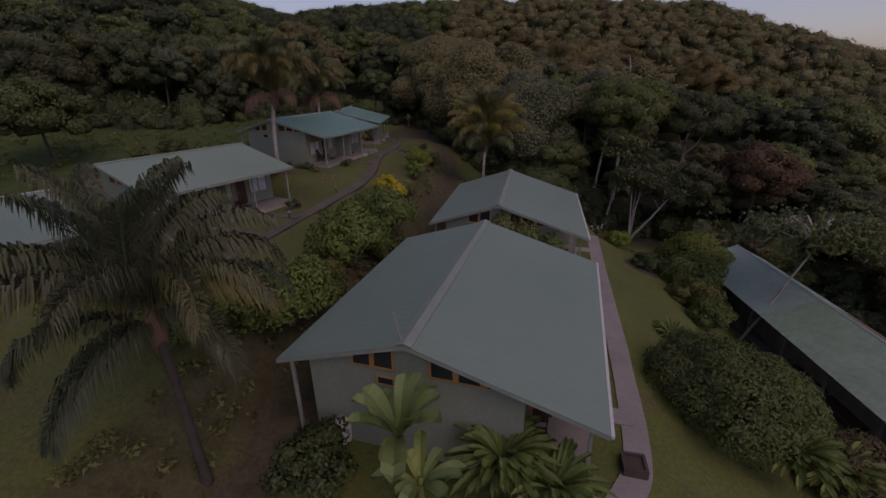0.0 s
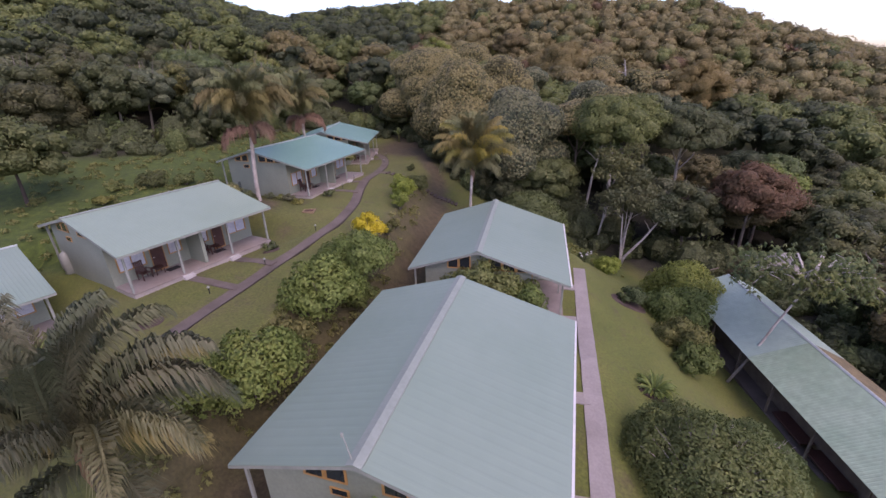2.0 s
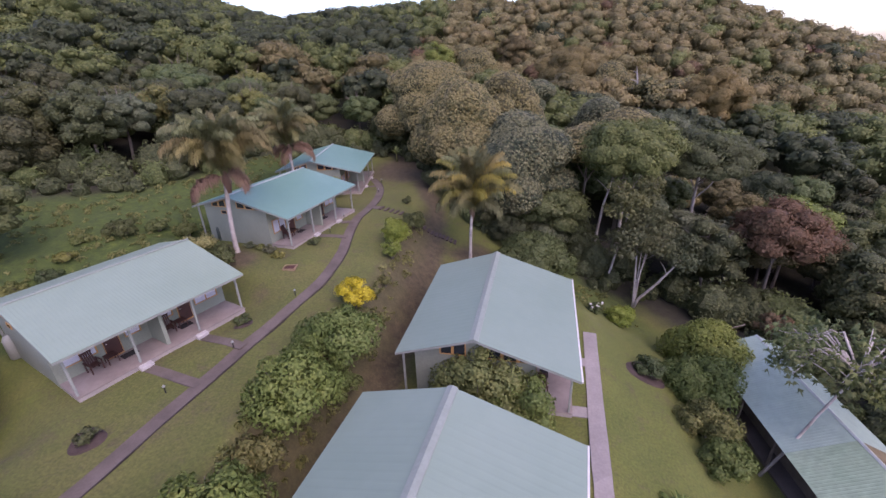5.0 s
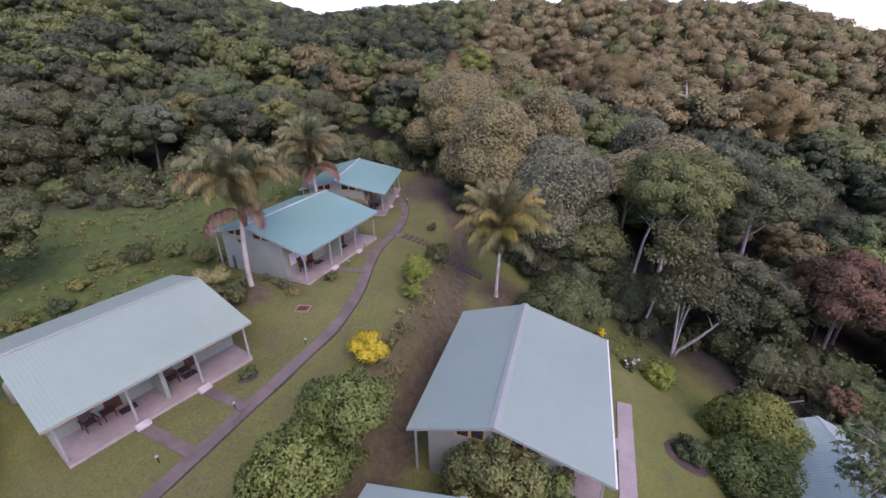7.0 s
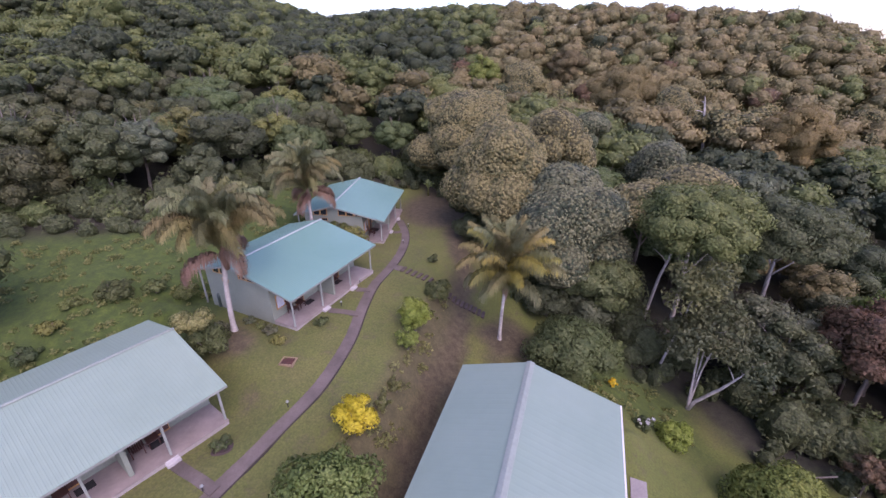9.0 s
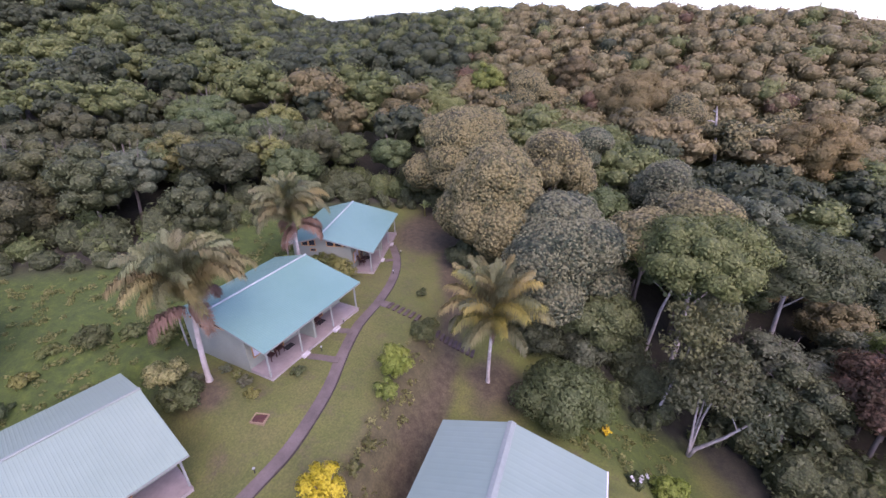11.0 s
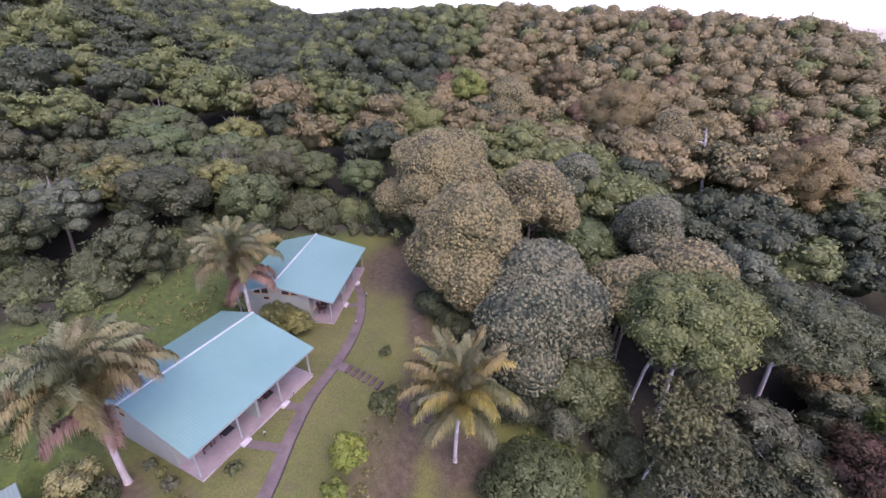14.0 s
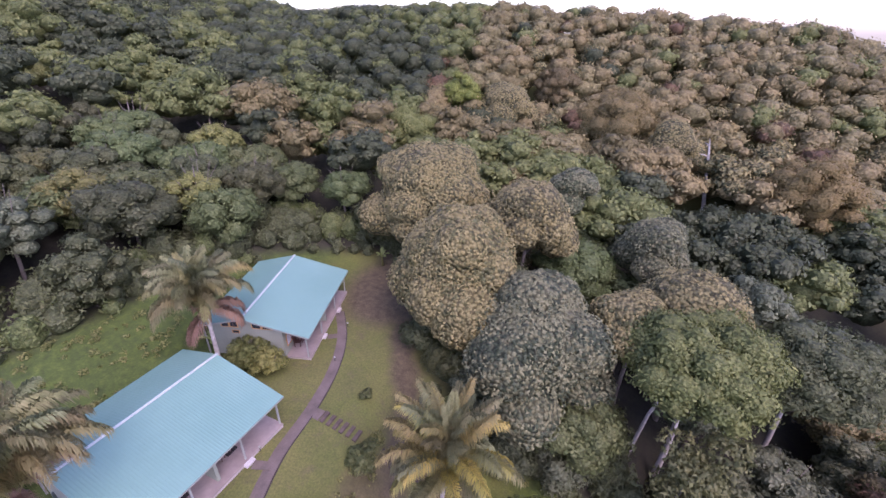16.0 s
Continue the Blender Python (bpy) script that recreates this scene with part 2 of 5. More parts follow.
def height(x, y):
    rows = SECTIONS_NEAR + SECTIONS_FAR
    if y <= rows[0][0]:
        z = along(rows[0], x)
    elif y >= rows[-1][0]:
        z = along(rows[-1], x)
    else:
        for a, b in zip(rows, rows[1:]):
            if y <= b[0]:
                k = (y - a[0]) / (b[0] - a[0])
                k = 0.5 * k + 0.5 * k * k * (3 - 2 * k)
                z = along(a, x) * (1 - k) + along(b, x) * k
                break
    for cx, cy, zr, yaw, half, wf, wb, df, db, floor in HOUSES.values():
        if abs(x - cx) > 16 or abs(y - cy) > 16:
            continue
        c, s = math.cos(radians(yaw)), math.sin(radians(yaw))
        w, u = (x - cx) * c + (y - cy) * s, -(x - cx) * s + (y - cy) * c
        out = max(abs(u) - half - 0.2, w - wf - 0.3, -w - wb, 0)
        z += (floor - 0.28 - z) * (1 - smooth(0.0, 2.6, out))
    far = smooth(60, 140, y)
    z += 0.10 * noise.noise((x * 0.35, y * 0.35, 0)) + far * 1.6 * noise.noise((x * 0.02, y * 0.02, 3))
    return z


def axis(core, fine, outer):
    """Even steps through the core, ever longer ones beyond it."""
    a, b = core
    mid = [a + fine * i for i in range(int((b - a) / fine) + 1)]
    up, step = [b], fine
    while up[-1] < outer:
        step *= 1.18
        up.append(up[-1] + step)
    down, step = [a], fine
    while down[-1] > -outer:
        step *= 1.18
        down.append(down[-1] - step)
    return down[:0:-1] + mid + up[1:]


def mesh_object(name, verts, faces, mat, parent=None, smooth_faces=False, label=""):
    me = bpy.data.meshes.new(name)
    me.from_pydata(verts, [], faces)
    me.materials.append(mat)
    if smooth_faces:
        me.polygons.foreach_set("use_smooth", [True] * len(me.polygons))
    ob = new(name, me)
    ob.parent = parent
    if label:
        tagged(ob, label)
    return ob


def near_line(x, y, line):
    best = 1e9
    for (ax, ay), (bx, by) in zip(line, line[1:]):
        dx, dy = bx - ax, by - ay
        k = min(1, max(0, ((x - ax) * dx + (y - ay) * dy) / (dx * dx + dy * dy)))
        best = min(best, math.hypot(x - ax - k * dx, y - ay - k * dy))
    return best


TRACK = [(-9, 0), (-8, 18), (-7.4, 36), (-7.8, 46), (-8.6, 54), (-10.5, 62), (-14.5, 70), (-19, 78), (-23, 84)]
WOOD_EDGE = [(-120, 30), (-60, 38), (-46, 46), (-39, 52), (-37, 62), (-35, 70), (-29, 77), (-22, 81), (-15, 76), (-11, 69), (-8, 63),
             (-2.5, 60.5), (3.5, 61), (7, 58), (11.5, 58), (15.5, 53), (21, 53.5), (25.5, 50), (26, 30), (27, 5), (60, -20)]


def wooded(x, y):
    """How far a place lies inside the wood (plus) or out in the open (minus)."""
    d = near_line(x, y, WOOD_EDGE)
    inside, n = False, len(WOOD_EDGE)
    loop = WOOD_EDGE + [(400, -20), (400, 900), (-400, 900), (-400, 30)]
    for (ax, ay), (bx, by) in zip(loop, loop[1:] + loop[:1]):
        if (ay > y) != (by > y) and x < ax + (y - ay) / (by - ay) * (bx - ax):
            inside = not inside
    return d if inside else -d


def build_ground():
    xs, ys = axis((-48, 34), 0.6, 2600), axis((-4, 92), 0.6, 2600)
    verts, cover = [], []
    for y in ys:
        for x in xs:
            inner = abs(x) < 420 and -60 < y < 640
            z = height(x, y) if inner else height(max(-420, min(420, x)), max(-60, min(640, y)))
            verts.append((x, y, z))
            if inner:
                wob = noise.noise((x * 0.5, y * 0.5, 7)) * 0.7
                dirt = 1 - smooth(0.6, 1.9, near_line(x, y, TRACK) + wob)
                bank = 0.0
                if 10 < y < 56:
                    bank = 0.8 * smooth(0.45, 0.8, height(x - 0.6, y) - height(x + 0.6, y)) * (1 if -14 < x < -5 else 0)
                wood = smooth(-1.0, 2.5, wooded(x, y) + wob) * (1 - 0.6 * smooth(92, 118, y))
                lush = smooth(-24.5, -29, x) if y > 30 else 0.0
                lush = max(lush, 0.9 * smooth(0.0, 3.0, min(x + 2.5, y - 50.5, 14 - x)))
                worn = smooth(1.0, 0.55, math.hypot((x + 17.5) / 7, (y - 75) / 9)) if y > 62 else 0
                beds = max(1 - smooth(0.8, 2.2, math.hypot((x + 22.3) / 1.2, y - 42.3) + wob), 1 - smooth(1.0, 2.4, math.hypot(x + 27.4, (y - 56.9) / 1.4) + wob), 1 - smooth(1.8, 4.2, math.hypot(x + 4.2, y - 54.8) + 2 * wob))
                thin = (0.22 + 0.25 * wob) if -24 < x < -8 and 14 < y < 80 else 0.0
                cover.append((min(1, max(dirt, bank, worn, beds, thin)), wood, lush))
            else:
                cover.append((0, 1, 0))
    n = len(xs)
    faces = [(j * n + i, j * n + i + 1, j * n + n + i + 1, j * n + n + i) for j in range(len(ys) - 1) for i in range(n - 1)]
    m, t, b = material("ground_cover", 0.95)
    at = place(t, False)
    att = t.nodes.new("ShaderNodeVertexColor")
    att.layer_name = "cover"
    split = t.nodes.new("ShaderNodeSeparateColor")
    t.links.new(att.outputs[0], split.inputs[0])
    big, fine, tuft = noise_of(t, at, 0.18, 5), noise_of(t, at, 7.0, 4), noise_of(t, at, 1.6, 5)
    lawn = mix(t, tuft, ramp(t, big, (0.32, (0.044, 0.072, 0.010)), (0.5, (0.072, 0.096, 0.016)), (0.68, (0.116, 0.120, 0.032))), (0.086, 0.094, 0.020))
    bare = ramp(t, noise_of(t, at, 0.55, 6, 0.75), (0.54, (0, 0, 0)), (0.70, (0.8, 0.8, 0.8)))
    lawn = mix(t, bare, lawn, (0.075, 0.062, 0.034))
    meadow = ramp(t, tuft, (0.3, (0.022, 0.040, 0.005)), (0.55, (0.042, 0.068, 0.008)), (0.75, (0.074, 0.100, 0.015)))
    soil = ramp(t, tuft, (0.3, (0.036, 0.029, 0.015)), (0.7, (0.080, 0.065, 0.036)))
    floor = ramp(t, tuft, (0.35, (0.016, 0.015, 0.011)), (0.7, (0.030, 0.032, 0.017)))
    col = mix(t, split.outputs[2], lawn, meadow)
    col = mix(t, split.outputs[0], col, soil)
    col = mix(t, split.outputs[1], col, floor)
    shade = ramp(t, fine, (0.3, (0.7, 0.7, 0.7)), (0.7, (1.25, 1.25, 1.2)))
    t.links.new(mix(t, 1.0, col, shade, "MULTIPLY"), b.inputs["Base Color"])
    relief(t, b, fine, 0.6, 0.06)
    ob = mesh_object("ground", verts, faces, m, smooth_faces=True)
    layer = ob.data.color_attributes.new("cover", "FLOAT_COLOR", "POINT")
    layer.data.foreach_set("color", [v for c in cover for v in (*c, 1.0)])
    return tagged(ob, "mown lawns, dirt track and woodland floor on a hillside", "ground", kind="structure")


build_ground()


# ---- building blocks ----
def part(name, bm, mat, parent, label="", smooth_faces=False):
    me = bpy.data.meshes.new(name)
    bm.to_mesh(me)
    bm.free()
    me.materials.append(mat)
    if smooth_faces:
        me.polygons.foreach_set("use_smooth", [True] * len(me.polygons))
    ob = new(name, me)
    ob.parent = parent
    if label:
        tagged(ob, label)
    return ob


def add_box(bm, x0, x1, y0, y1, z0, z1, bevel=0.0, turn=None):
    made = bmesh.ops.create_cube(bm, size=1.0)["verts"]
    for v in made:
        v.co = Vector(((x0 + x1) / 2 + v.co.x * (x1 - x0), (y0 + y1) / 2 + v.co.y * (y1 - y0), (z0 + z1) / 2 + v.co.z * (z1 - z0)))
    if bevel:
        edges = list({e for v in made for e in v.link_edges})
        made = list({v for f in bmesh.ops.bevel(bm, geom=edges, offset=bevel, segments=1, affect="EDGES")["faces"] for v in f.verts} | {v for v in made if v.is_valid})
    if turn is not None:
        bmesh.ops.transform(bm, matrix=turn, verts=made)
    return bm


def box(*size, bevel=0.0, turn=None):
    return add_box(bmesh.new(), *size, bevel=bevel, turn=turn)


def prism(points, a, b, axis_no=1):
    """A flat outline (two coordinates a point) drawn out from a to b along an axis."""
    bm = bmesh.new()
    def at(p, v):
        q = list(p)
        q.insert(axis_no, v)
        return q
    lo, hi = [bm.verts.new(at(p, a)) for p in points], [bm.verts.new(at(p, b)) for p in points]
    n = len(points)
    bm.faces.new(lo)
    bm.faces.new(hi[::-1])
    for i in range(n):
        bm.faces.new((lo[i], hi[i], hi[(i + 1) % n], lo[(i + 1) % n]))
    bmesh.ops.recalc_face_normals(bm, faces=bm.faces)
    return bm


def tube(points, radii, sides=7):
    """A round tapered limb along points."""
    bm = bmesh.new()
    rings = []
    for i, (p, r) in enumerate(zip(points, radii)):
        p = Vector(p)
        d = (Vector(points[min(i + 1, len(points) - 1)]) - Vector(points[max(i - 1, 0)])).normalized()
        a = d.orthogonal().normalized() if i == 0 else (a - d * a.dot(d)).normalized()
        c = d.cross(a)
        rings.append([bm.verts.new(p + (a * math.cos(k * math.tau / sides) + c * math.sin(k * math.tau / sides)) * r) for k in range(sides)])
    for lo, hi in zip(rings, rings[1:]):
        for k in range(sides):
            bm.faces.new((lo[k], lo[(k + 1) % sides], hi[(k + 1) % sides], hi[k]))
    bm.faces.new(rings[0][::-1])
    bm.faces.new(rings[-1])
    return bm


def join(*bms):
    out = bms[0]
    for bm in bms[1:]:
        me = bpy.data.meshes.new("tmp")
        bm.to_mesh(me)
        bm.free()
        out.from_mesh(me)
        bpy.data.meshes.remove(me)
    return out


def thing(name, m, label, category, group="", kind=""):
    ob = new(name)
    ob.empty_display_size = 0.2
    ob.matrix_world = m
    return tagged(ob, label, category, group, kind)


def roof_slope(x_ridge, x_eave, z_ridge, z_eave, y0, y1, pitch=0.19, depth=0.007):
    """One slope of ribbed sheet metal, ribs running down it."""
    n = int((y1 - y0) / pitch)
    prof = []
    for i in range(n):
        a = y0 + (y1 - y0) * i / n
        s = (y1 - y0) / n
        prof += [(a, 0.0), (a + 0.55 * s, 0.0), (a + 0.68 * s, depth), (a + 0.87 * s, depth)]
    prof.append((y1, 0.0))
    bm = bmesh.new()
    thick = 0.03
    steps = 4
    rows = []
    for k in range(steps + 1):
        f = k / steps
        x, z = x_ridge + (x_eave - x_ridge) * f, z_ridge + (z_eave - z_ridge) * f
        rows.append([bm.verts.new((x, y, z + h + 0.006 * noise.noise((x * 0.8, y * 0.8, 1)))) for y, h in prof])
    under = [[bm.verts.new((x_ridge, y, z_ridge - thick)) for y in (y0, y1)], [bm.verts.new((x_eave, y, z_eave - thick)) for y in (y0, y1)]]
    for a, b in zip(rows, rows[1:]):
        for i in range(len(prof) - 1):
            bm.faces.new((a[i], a[i + 1], b[i + 1], b[i]))
    (a, b), (c, d) = under
    bm.faces.new((a, c, d, b))
    bm.faces.new([r[0] for r in rows] + [c, a])
    bm.faces.new([r[-1] for r in rows][::-1] + [b, d])
    bm.faces.new(rows[-1] + [d, c])
    bmesh.ops.recalc_face_normals(bm, faces=bm.faces)
    return bm


def ring(outline, inner, a, b, axis_no=1):
    """A frame between two outlines of equal count, drawn out from a to b."""
    bm = bmesh.new()
    def at(p, v):
        q = list(p)
        q.insert(axis_no, v)
        return q
    vs = [[bm.verts.new(at(p, v)) for p in line] for line in (outline, inner) for v in (a, b)]
    oa, ob_, ia, ib = vs
    n = len(outline)
    for i in range(n):
        j = (i + 1) % n
        for q in ((oa[i], oa[j], ia[j], ia[i]), (ob_[i], ib[i], ib[j], ob_[j]), (oa[i], ob_[i], ob_[j], oa[j]), (ia[i], ia[j], ib[j], ib[i])):
            bm.faces.new(q)
    bmesh.ops.recalc_face_normals(bm, faces=bm.faces)
    return bm


def inset(points, d):
    cx, cz = sum(p[0] for p in points) / len(points), sum(p[1] for p in points) / len(points)
    out = []
    for x, z in points:
        k = math.hypot(x - cx, z - cz)
        out.append((x + (cx - x) * d * 1.3 / k, z + (cz - z) * d * 1.3 / k))
    return out


def gable_windows(wall, side_y, outward, slope_f, slope_b, z_top):
    """Raked windows under the gable: three panes on the front side, two at the back; and a small vent window."""
    y_out, y_in = side_y + outward * 0.05, side_y + outward * 0.003
    lo, hi = min(y_in, y_out), max(y_in, y_out)
    def top(x):
        return z_top - 0.22 - (slope_f * x if x > 0 else -slope_b * x)
    spans = [(-2.1, -1.3), (-1.3, -0.5), (0.7, 1.6), (1.6, 2.5), (2.5, 3.4)]
    sill = z_top - 0.30 - slope_f * 3.3
    for x0, x1 in spans:
        pts = [(x0, sill), (x1, sill), (x1, max(sill + 0.12, top(x1))), (x0, max(sill + 0.12, top(x0)))]
        w = part("window", ring(pts, inset(pts, 0.09), lo, hi), WOOD_TRIM, wall, "raked window with varnished timber frame")
        q = inset(pts, 0.06)
        part("pane", prism(q, lo + 0.012, lo + 0.03), GLASS, w)
    pts = [(-1.2, sill - 0.62), (-0.5, sill - 0.62), (-0.5, sill - 0.30), (-1.2, sill - 0.30)]
    w = part("window", ring(pts, inset(pts, 0.06), lo, hi), WOOD_TRIM, wall, "small vent window with timber frame")
    part("pane", prism(inset(pts, 0.05), lo + 0.012, lo + 0.03), GLASS, w)


def house(key, roof_mat, label, gutter=False, antenna=False):
    cx, cy, zr, yaw, half, wf, wb, df, db, floor = HOUSES[key]
    root = thing("bungalow", pose(cx, cy, floor, 0, 0, yaw), label, "house", "lodge bungalows")
    zt = zr - floor
    sf, sb = df / wf, db / wb
    wall_f, wall_b, end = wf - 2.5, -(wb - 1.15), half - 0.32
    # plinth and tiled veranda
    part("plinth", box(wall_b + 0.02, wf - 0.28, -end + 0.02, end - 0.02, -0.9, -0.05, bevel=0.02), SLAB, root, "worn concrete plinth")
    part("veranda_floor", box(wall_f + 0.003, wf - 0.25, -end, end, -0.046, 0.012), TILE, root, "pinkish tiled veranda floor")
    # walls
    def top(x):
        return zt - 0.10 - (sf * x if x > 0 else -sb * x)
    for y0, y1, out in ((-end, -end + 0.16, -1), (end - 0.16, end, 1)):
        pts = [(wall_b, -0.5), (wall_f, -0.5), (wall_f, top(wall_f)), (0, top(0)), (wall_b, top(wall_b))]
        w = part("gable_wall", prism(pts, y0, y1), WALL, root, "sage plaster gable wall")
        gable_windows(w, y0 if out < 0 else y1, out, sf, sb, zt)
    part("back_wall", box(wall_b, wall_b + 0.16, -end + 0.16, end - 0.16, 0, top(wall_b)), WALL, root)
    # front wall with doors and windows, mirrored about the fin between the two rooms
    h = top(wall_f)
    front = part("front_wall", box(wall_f - 0.16, wall_f, -end + 0.16, end - 0.16, 0, h), WALL, root, "sage plaster front wall")
    for sgn in (-1, 1):
        for u0, u1, z0, z1, kind in ((end - 2.1, end - 0.45, 0.75, 1.95, "w2"), (end - 3.25, end - 2.4, 0.02, 2.05, "door"), (end - 4.45, end - 3.55, 0.85, 1.95, "w1")):
            a, b = sorted((sgn * u0, sgn * u1))
            pts = [(a, z0), (b, z0), (b, z1), (a, z1)]
            if kind == "door":
                d = part("door", prism(inset(pts, 0.05), wall_f + 0.004, wall_f + 0.04, 0), WOOD_DARK, front, "dark timber door")
                part("door_frame", ring(pts, inset(pts, 0.06), wall_f + 0.002, wall_f + 0.07, 0), WOOD_TRIM, d)
                part("handle", box(wall_f + 0.04, wall_f + 0.08, a + 0.12, a + 0.2, 1.0, 1.03), WHITE, d)
            else:
                w = part("window", ring(pts, inset(pts, 0.06), wall_f + 0.002, wall_f + 0.07, 0), WOOD_TRIM, front, "timber-framed window with pale curtains")
                leaves = 2 if kind == "w2" else 1
                for i in range(leaves):
                    p, q = a + 0.05 + (b - a - 0.1) * i / leaves, a + 0.05 + (b - a - 0.1) * (i + 1) / leaves
                    part("curtain", box(wall_f + 0.004, wall_f + 0.016, p + 0.03, q - 0.03, z0 + 0.06, z1 - 0.06), CURTAIN, w)
                    if i:
                        part("mullion", box(wall_f + 0.004, wall_f + 0.06, p - 0.03, p + 0.03, z0 + 0.05, z1 - 0.05), WOOD_TRIM, w)
    part("partition", box(wall_f, wf - 0.75, -0.11, 0.11, 0.012, top(wf - 0.75) - 0.02), WALL, root, "plaster fin between the two verandas")
    # posts
    px = wf - 0.48
    for u in (-end + 0.1, -end * 0.36, end * 0.36, end - 0.1):
        part("post", box(px - 0.06, px + 0.06, u - 0.06, u + 0.06, 0.012, top(px) - 0.06, bevel=0.012), GREYPOST, root)
    for u in (-end, end):
        part("back_post", box(-wb + 0.35, -wb + 0.47, u - 0.06, u + 0.06, -1.6, top(-wb + 0.4) - 0.06, bevel=0.012), GREYPOST, root)
    # roof
    ribs = dict(pitch=0.42, depth=0.005) if gutter else dict(pitch=0.19, depth=0.010)
    part("roof_front", roof_slope(0, wf, zt, zt - df, -half, half, **ribs), roof_mat, root)
    part("roof_back", roof_slope(0, -wb, zt, zt - db, -half, half, **ribs), roof_mat, root)
    r = 0.27 if gutter else 0.11
    cap = prism([(-r, zt - sb * r + 0.02), (0, zt + 0.05), (r, zt - sf * r + 0.02), (r, zt - sf * r + 0.07), (0, zt + 0.085), (-r, zt - sb * r + 0.07)], -half - 0.03, half + 0.03)
    part("ridge_cap", cap, CAP if gutter or roof_mat is ROOF_PALE else CAP_WHITE, root, "folded sheet ridge cap")
    for x0, z0, x1, z1 in ((0, zt, wf, zt - df), (0, zt, -wb, zt - db)):
        for y in (-half, half):
            s = 1 if y > 0 else -1
            part("barge_board", prism([(x0, z0 - 0.035), (x1, z1 - 0.035), (x1, z1 - 0.17), (x0, z0 - 0.17)], min(y, y - s * 0.03), max(y, y - s * 0.03)), GREYPOST, root)
    part("fascia", box(wf - 0.05, wf - 0.02, -half + 0.04, half - 0.04, zt - df - 0.17, zt - df - 0.02), GREYPOST, root)
    for i in range(9):
        y = -half + 0.25 + (2 * half - 0.5) * i / 8
        part("rafter", prism([(wall_f, zt - sf * wall_f - 0.04), (wf - 0.06, zt - sf * (wf - 0.06) - 0.04), (wf - 0.06, zt - sf * (wf - 0.06) - 0.14), (wall_f, zt - sf * wall_f - 0.16)], y - 0.03, y + 0.03), WOOD_GREY, root)
    if gutter:
        g = prism([(wf + 0.005, zt - df + 0.01), (wf + 0.10, zt - df + 0.01), (wf + 0.085, zt - df - 0.09), (wf + 0.02, zt - df - 0.09)], -half, half)
        part("gutter", g, WHITE, root, "white plastic gutter")
    if antenna:
        a = part("antenna", tube([(-0.15, -half + 0.2, zt), (-0.35, -half + 0.2, zt + 0.95)], [0.025, 0.02]), GREYPOST, root, "small grey pole aerial")
        part("antenna_head", box(-0.40, -0.32, -half + 0.16, -half + 0.24, zt + 0.85, zt + 1.02, bevel=0.02), GREYPOST, a)
    return root


house("h1", ROOF, "sage bungalow with pale green ribbed roof above the concrete path", gutter=True, antenna=True)
house("h2", ROOF, "sage bungalow with pale green ribbed roof beside the dirt track", gutter=True)
house("l1", ROOF, "sage bungalow with pale roof at the end of the upper terrace")
house("l2", ROOF_PALE, "sage bungalow with pale grey ribbed roof on the upper terrace")
house("l3", ROOF_BLUE, "sage bungalow with blue-green ribbed roof behind a palm")
house("l4", ROOF_BLUE, "sage bungalow with blue-green roof at the wood's edge")


# ---- paths ----
def ribbon(line, width, lift, thick, samples=12):
    """A strip of paving laid along a curved line on the ground."""
    pts = []
    for i in range(len(line) - 1):
        p0, p1, p2, p3 = (Vector(line[max(0, min(len(line) - 1, j))]) for j in (i - 1, i, i + 1, i + 2))
        for k in range(samples):
            t = k / samples
            pts.append(0.5 * ((2 * p1) + (p2 - p0) * t + (2 * p0 - 5 * p1 + 4 * p2 - p3) * t * t + (3 * p1 - p0 - 3 * p2 + p3) * t ** 3))
    pts.append(Vector(line[-1]))
    bm = bmesh.new()
    rows = []
    for i, p in enumerate(pts):
        d = (pts[min(i + 1, len(pts) - 1)] - pts[max(0, i - 1)]).normalized()
        s = Vector((d.y, -d.x))
        w = width / 2 * (1 + 0.06 * noise.noise((p.x, p.y, 9)))
        row = []
        around = pts[max(0, i - 6):i + 7]
        level = sum(height(o.x, o.y) for o in around) / len(around)
        for q in (p - s * w, p + s * w):
            z = max(height(q.x, q.y) - 0.02, level) + lift
            row += [bm.verts.new((q.x, q.y, z)), bm.verts.new((q.x, q.y, z - thick))]
        rows.append(row)
    for (a, b, c, d), (e, f, g, h) in zip(rows, rows[1:]):
        for q in ((a, c, g, e), (a, e, f, b), (c, d, h, g)):
            bm.faces.new(q)
    for a, b, c, d in (rows[0], rows[-1]):
        bm.faces.new((a, b, d, c))
    bmesh.ops.recalc_face_normals(bm, faces=bm.faces)
    return bm


tagged(part("footpath_concrete", ribbon([(3.2, 16.5), (4.7, 18.6), (5.3, 20.5), (5.55, 26), (5.8, 35), (6.1, 44.4)], 0.95, 0.07, 0.3), PATH_PINK, None),
       "pinkish concrete path along the lawn", "path", kind="structure")
FOOTPATH = [(-17.0, 20), (-16.4, 24), (-16.0, 28), (-15.4, 32.5), (-14.7, 37), (-14.2, 41), (-14.6, 45.5), (-15.6, 49.5), (-16.3, 53), (-16.5, 57), (-17.2, 61.5), (-18.7, 65.5), (-21.0, 69)]
tagged(part("footpath_brown", ribbon(FOOTPATH, 0.85, 0.03, 0.14), PATH_BROWN, None), "brown paved footpath with edging along the terrace", "path", kind="structure")
EDGING = []
for (ax, ay), (bx, by) in zip(FOOTPATH, FOOTPATH[1:] + [(-22.2, 70.4)]):
    d = math.hypot(bx - ax, by - ay)
    EDGING.append((ax + 0.47 * (by - ay) / d, ay - 0.47 * (bx - ax) / d))
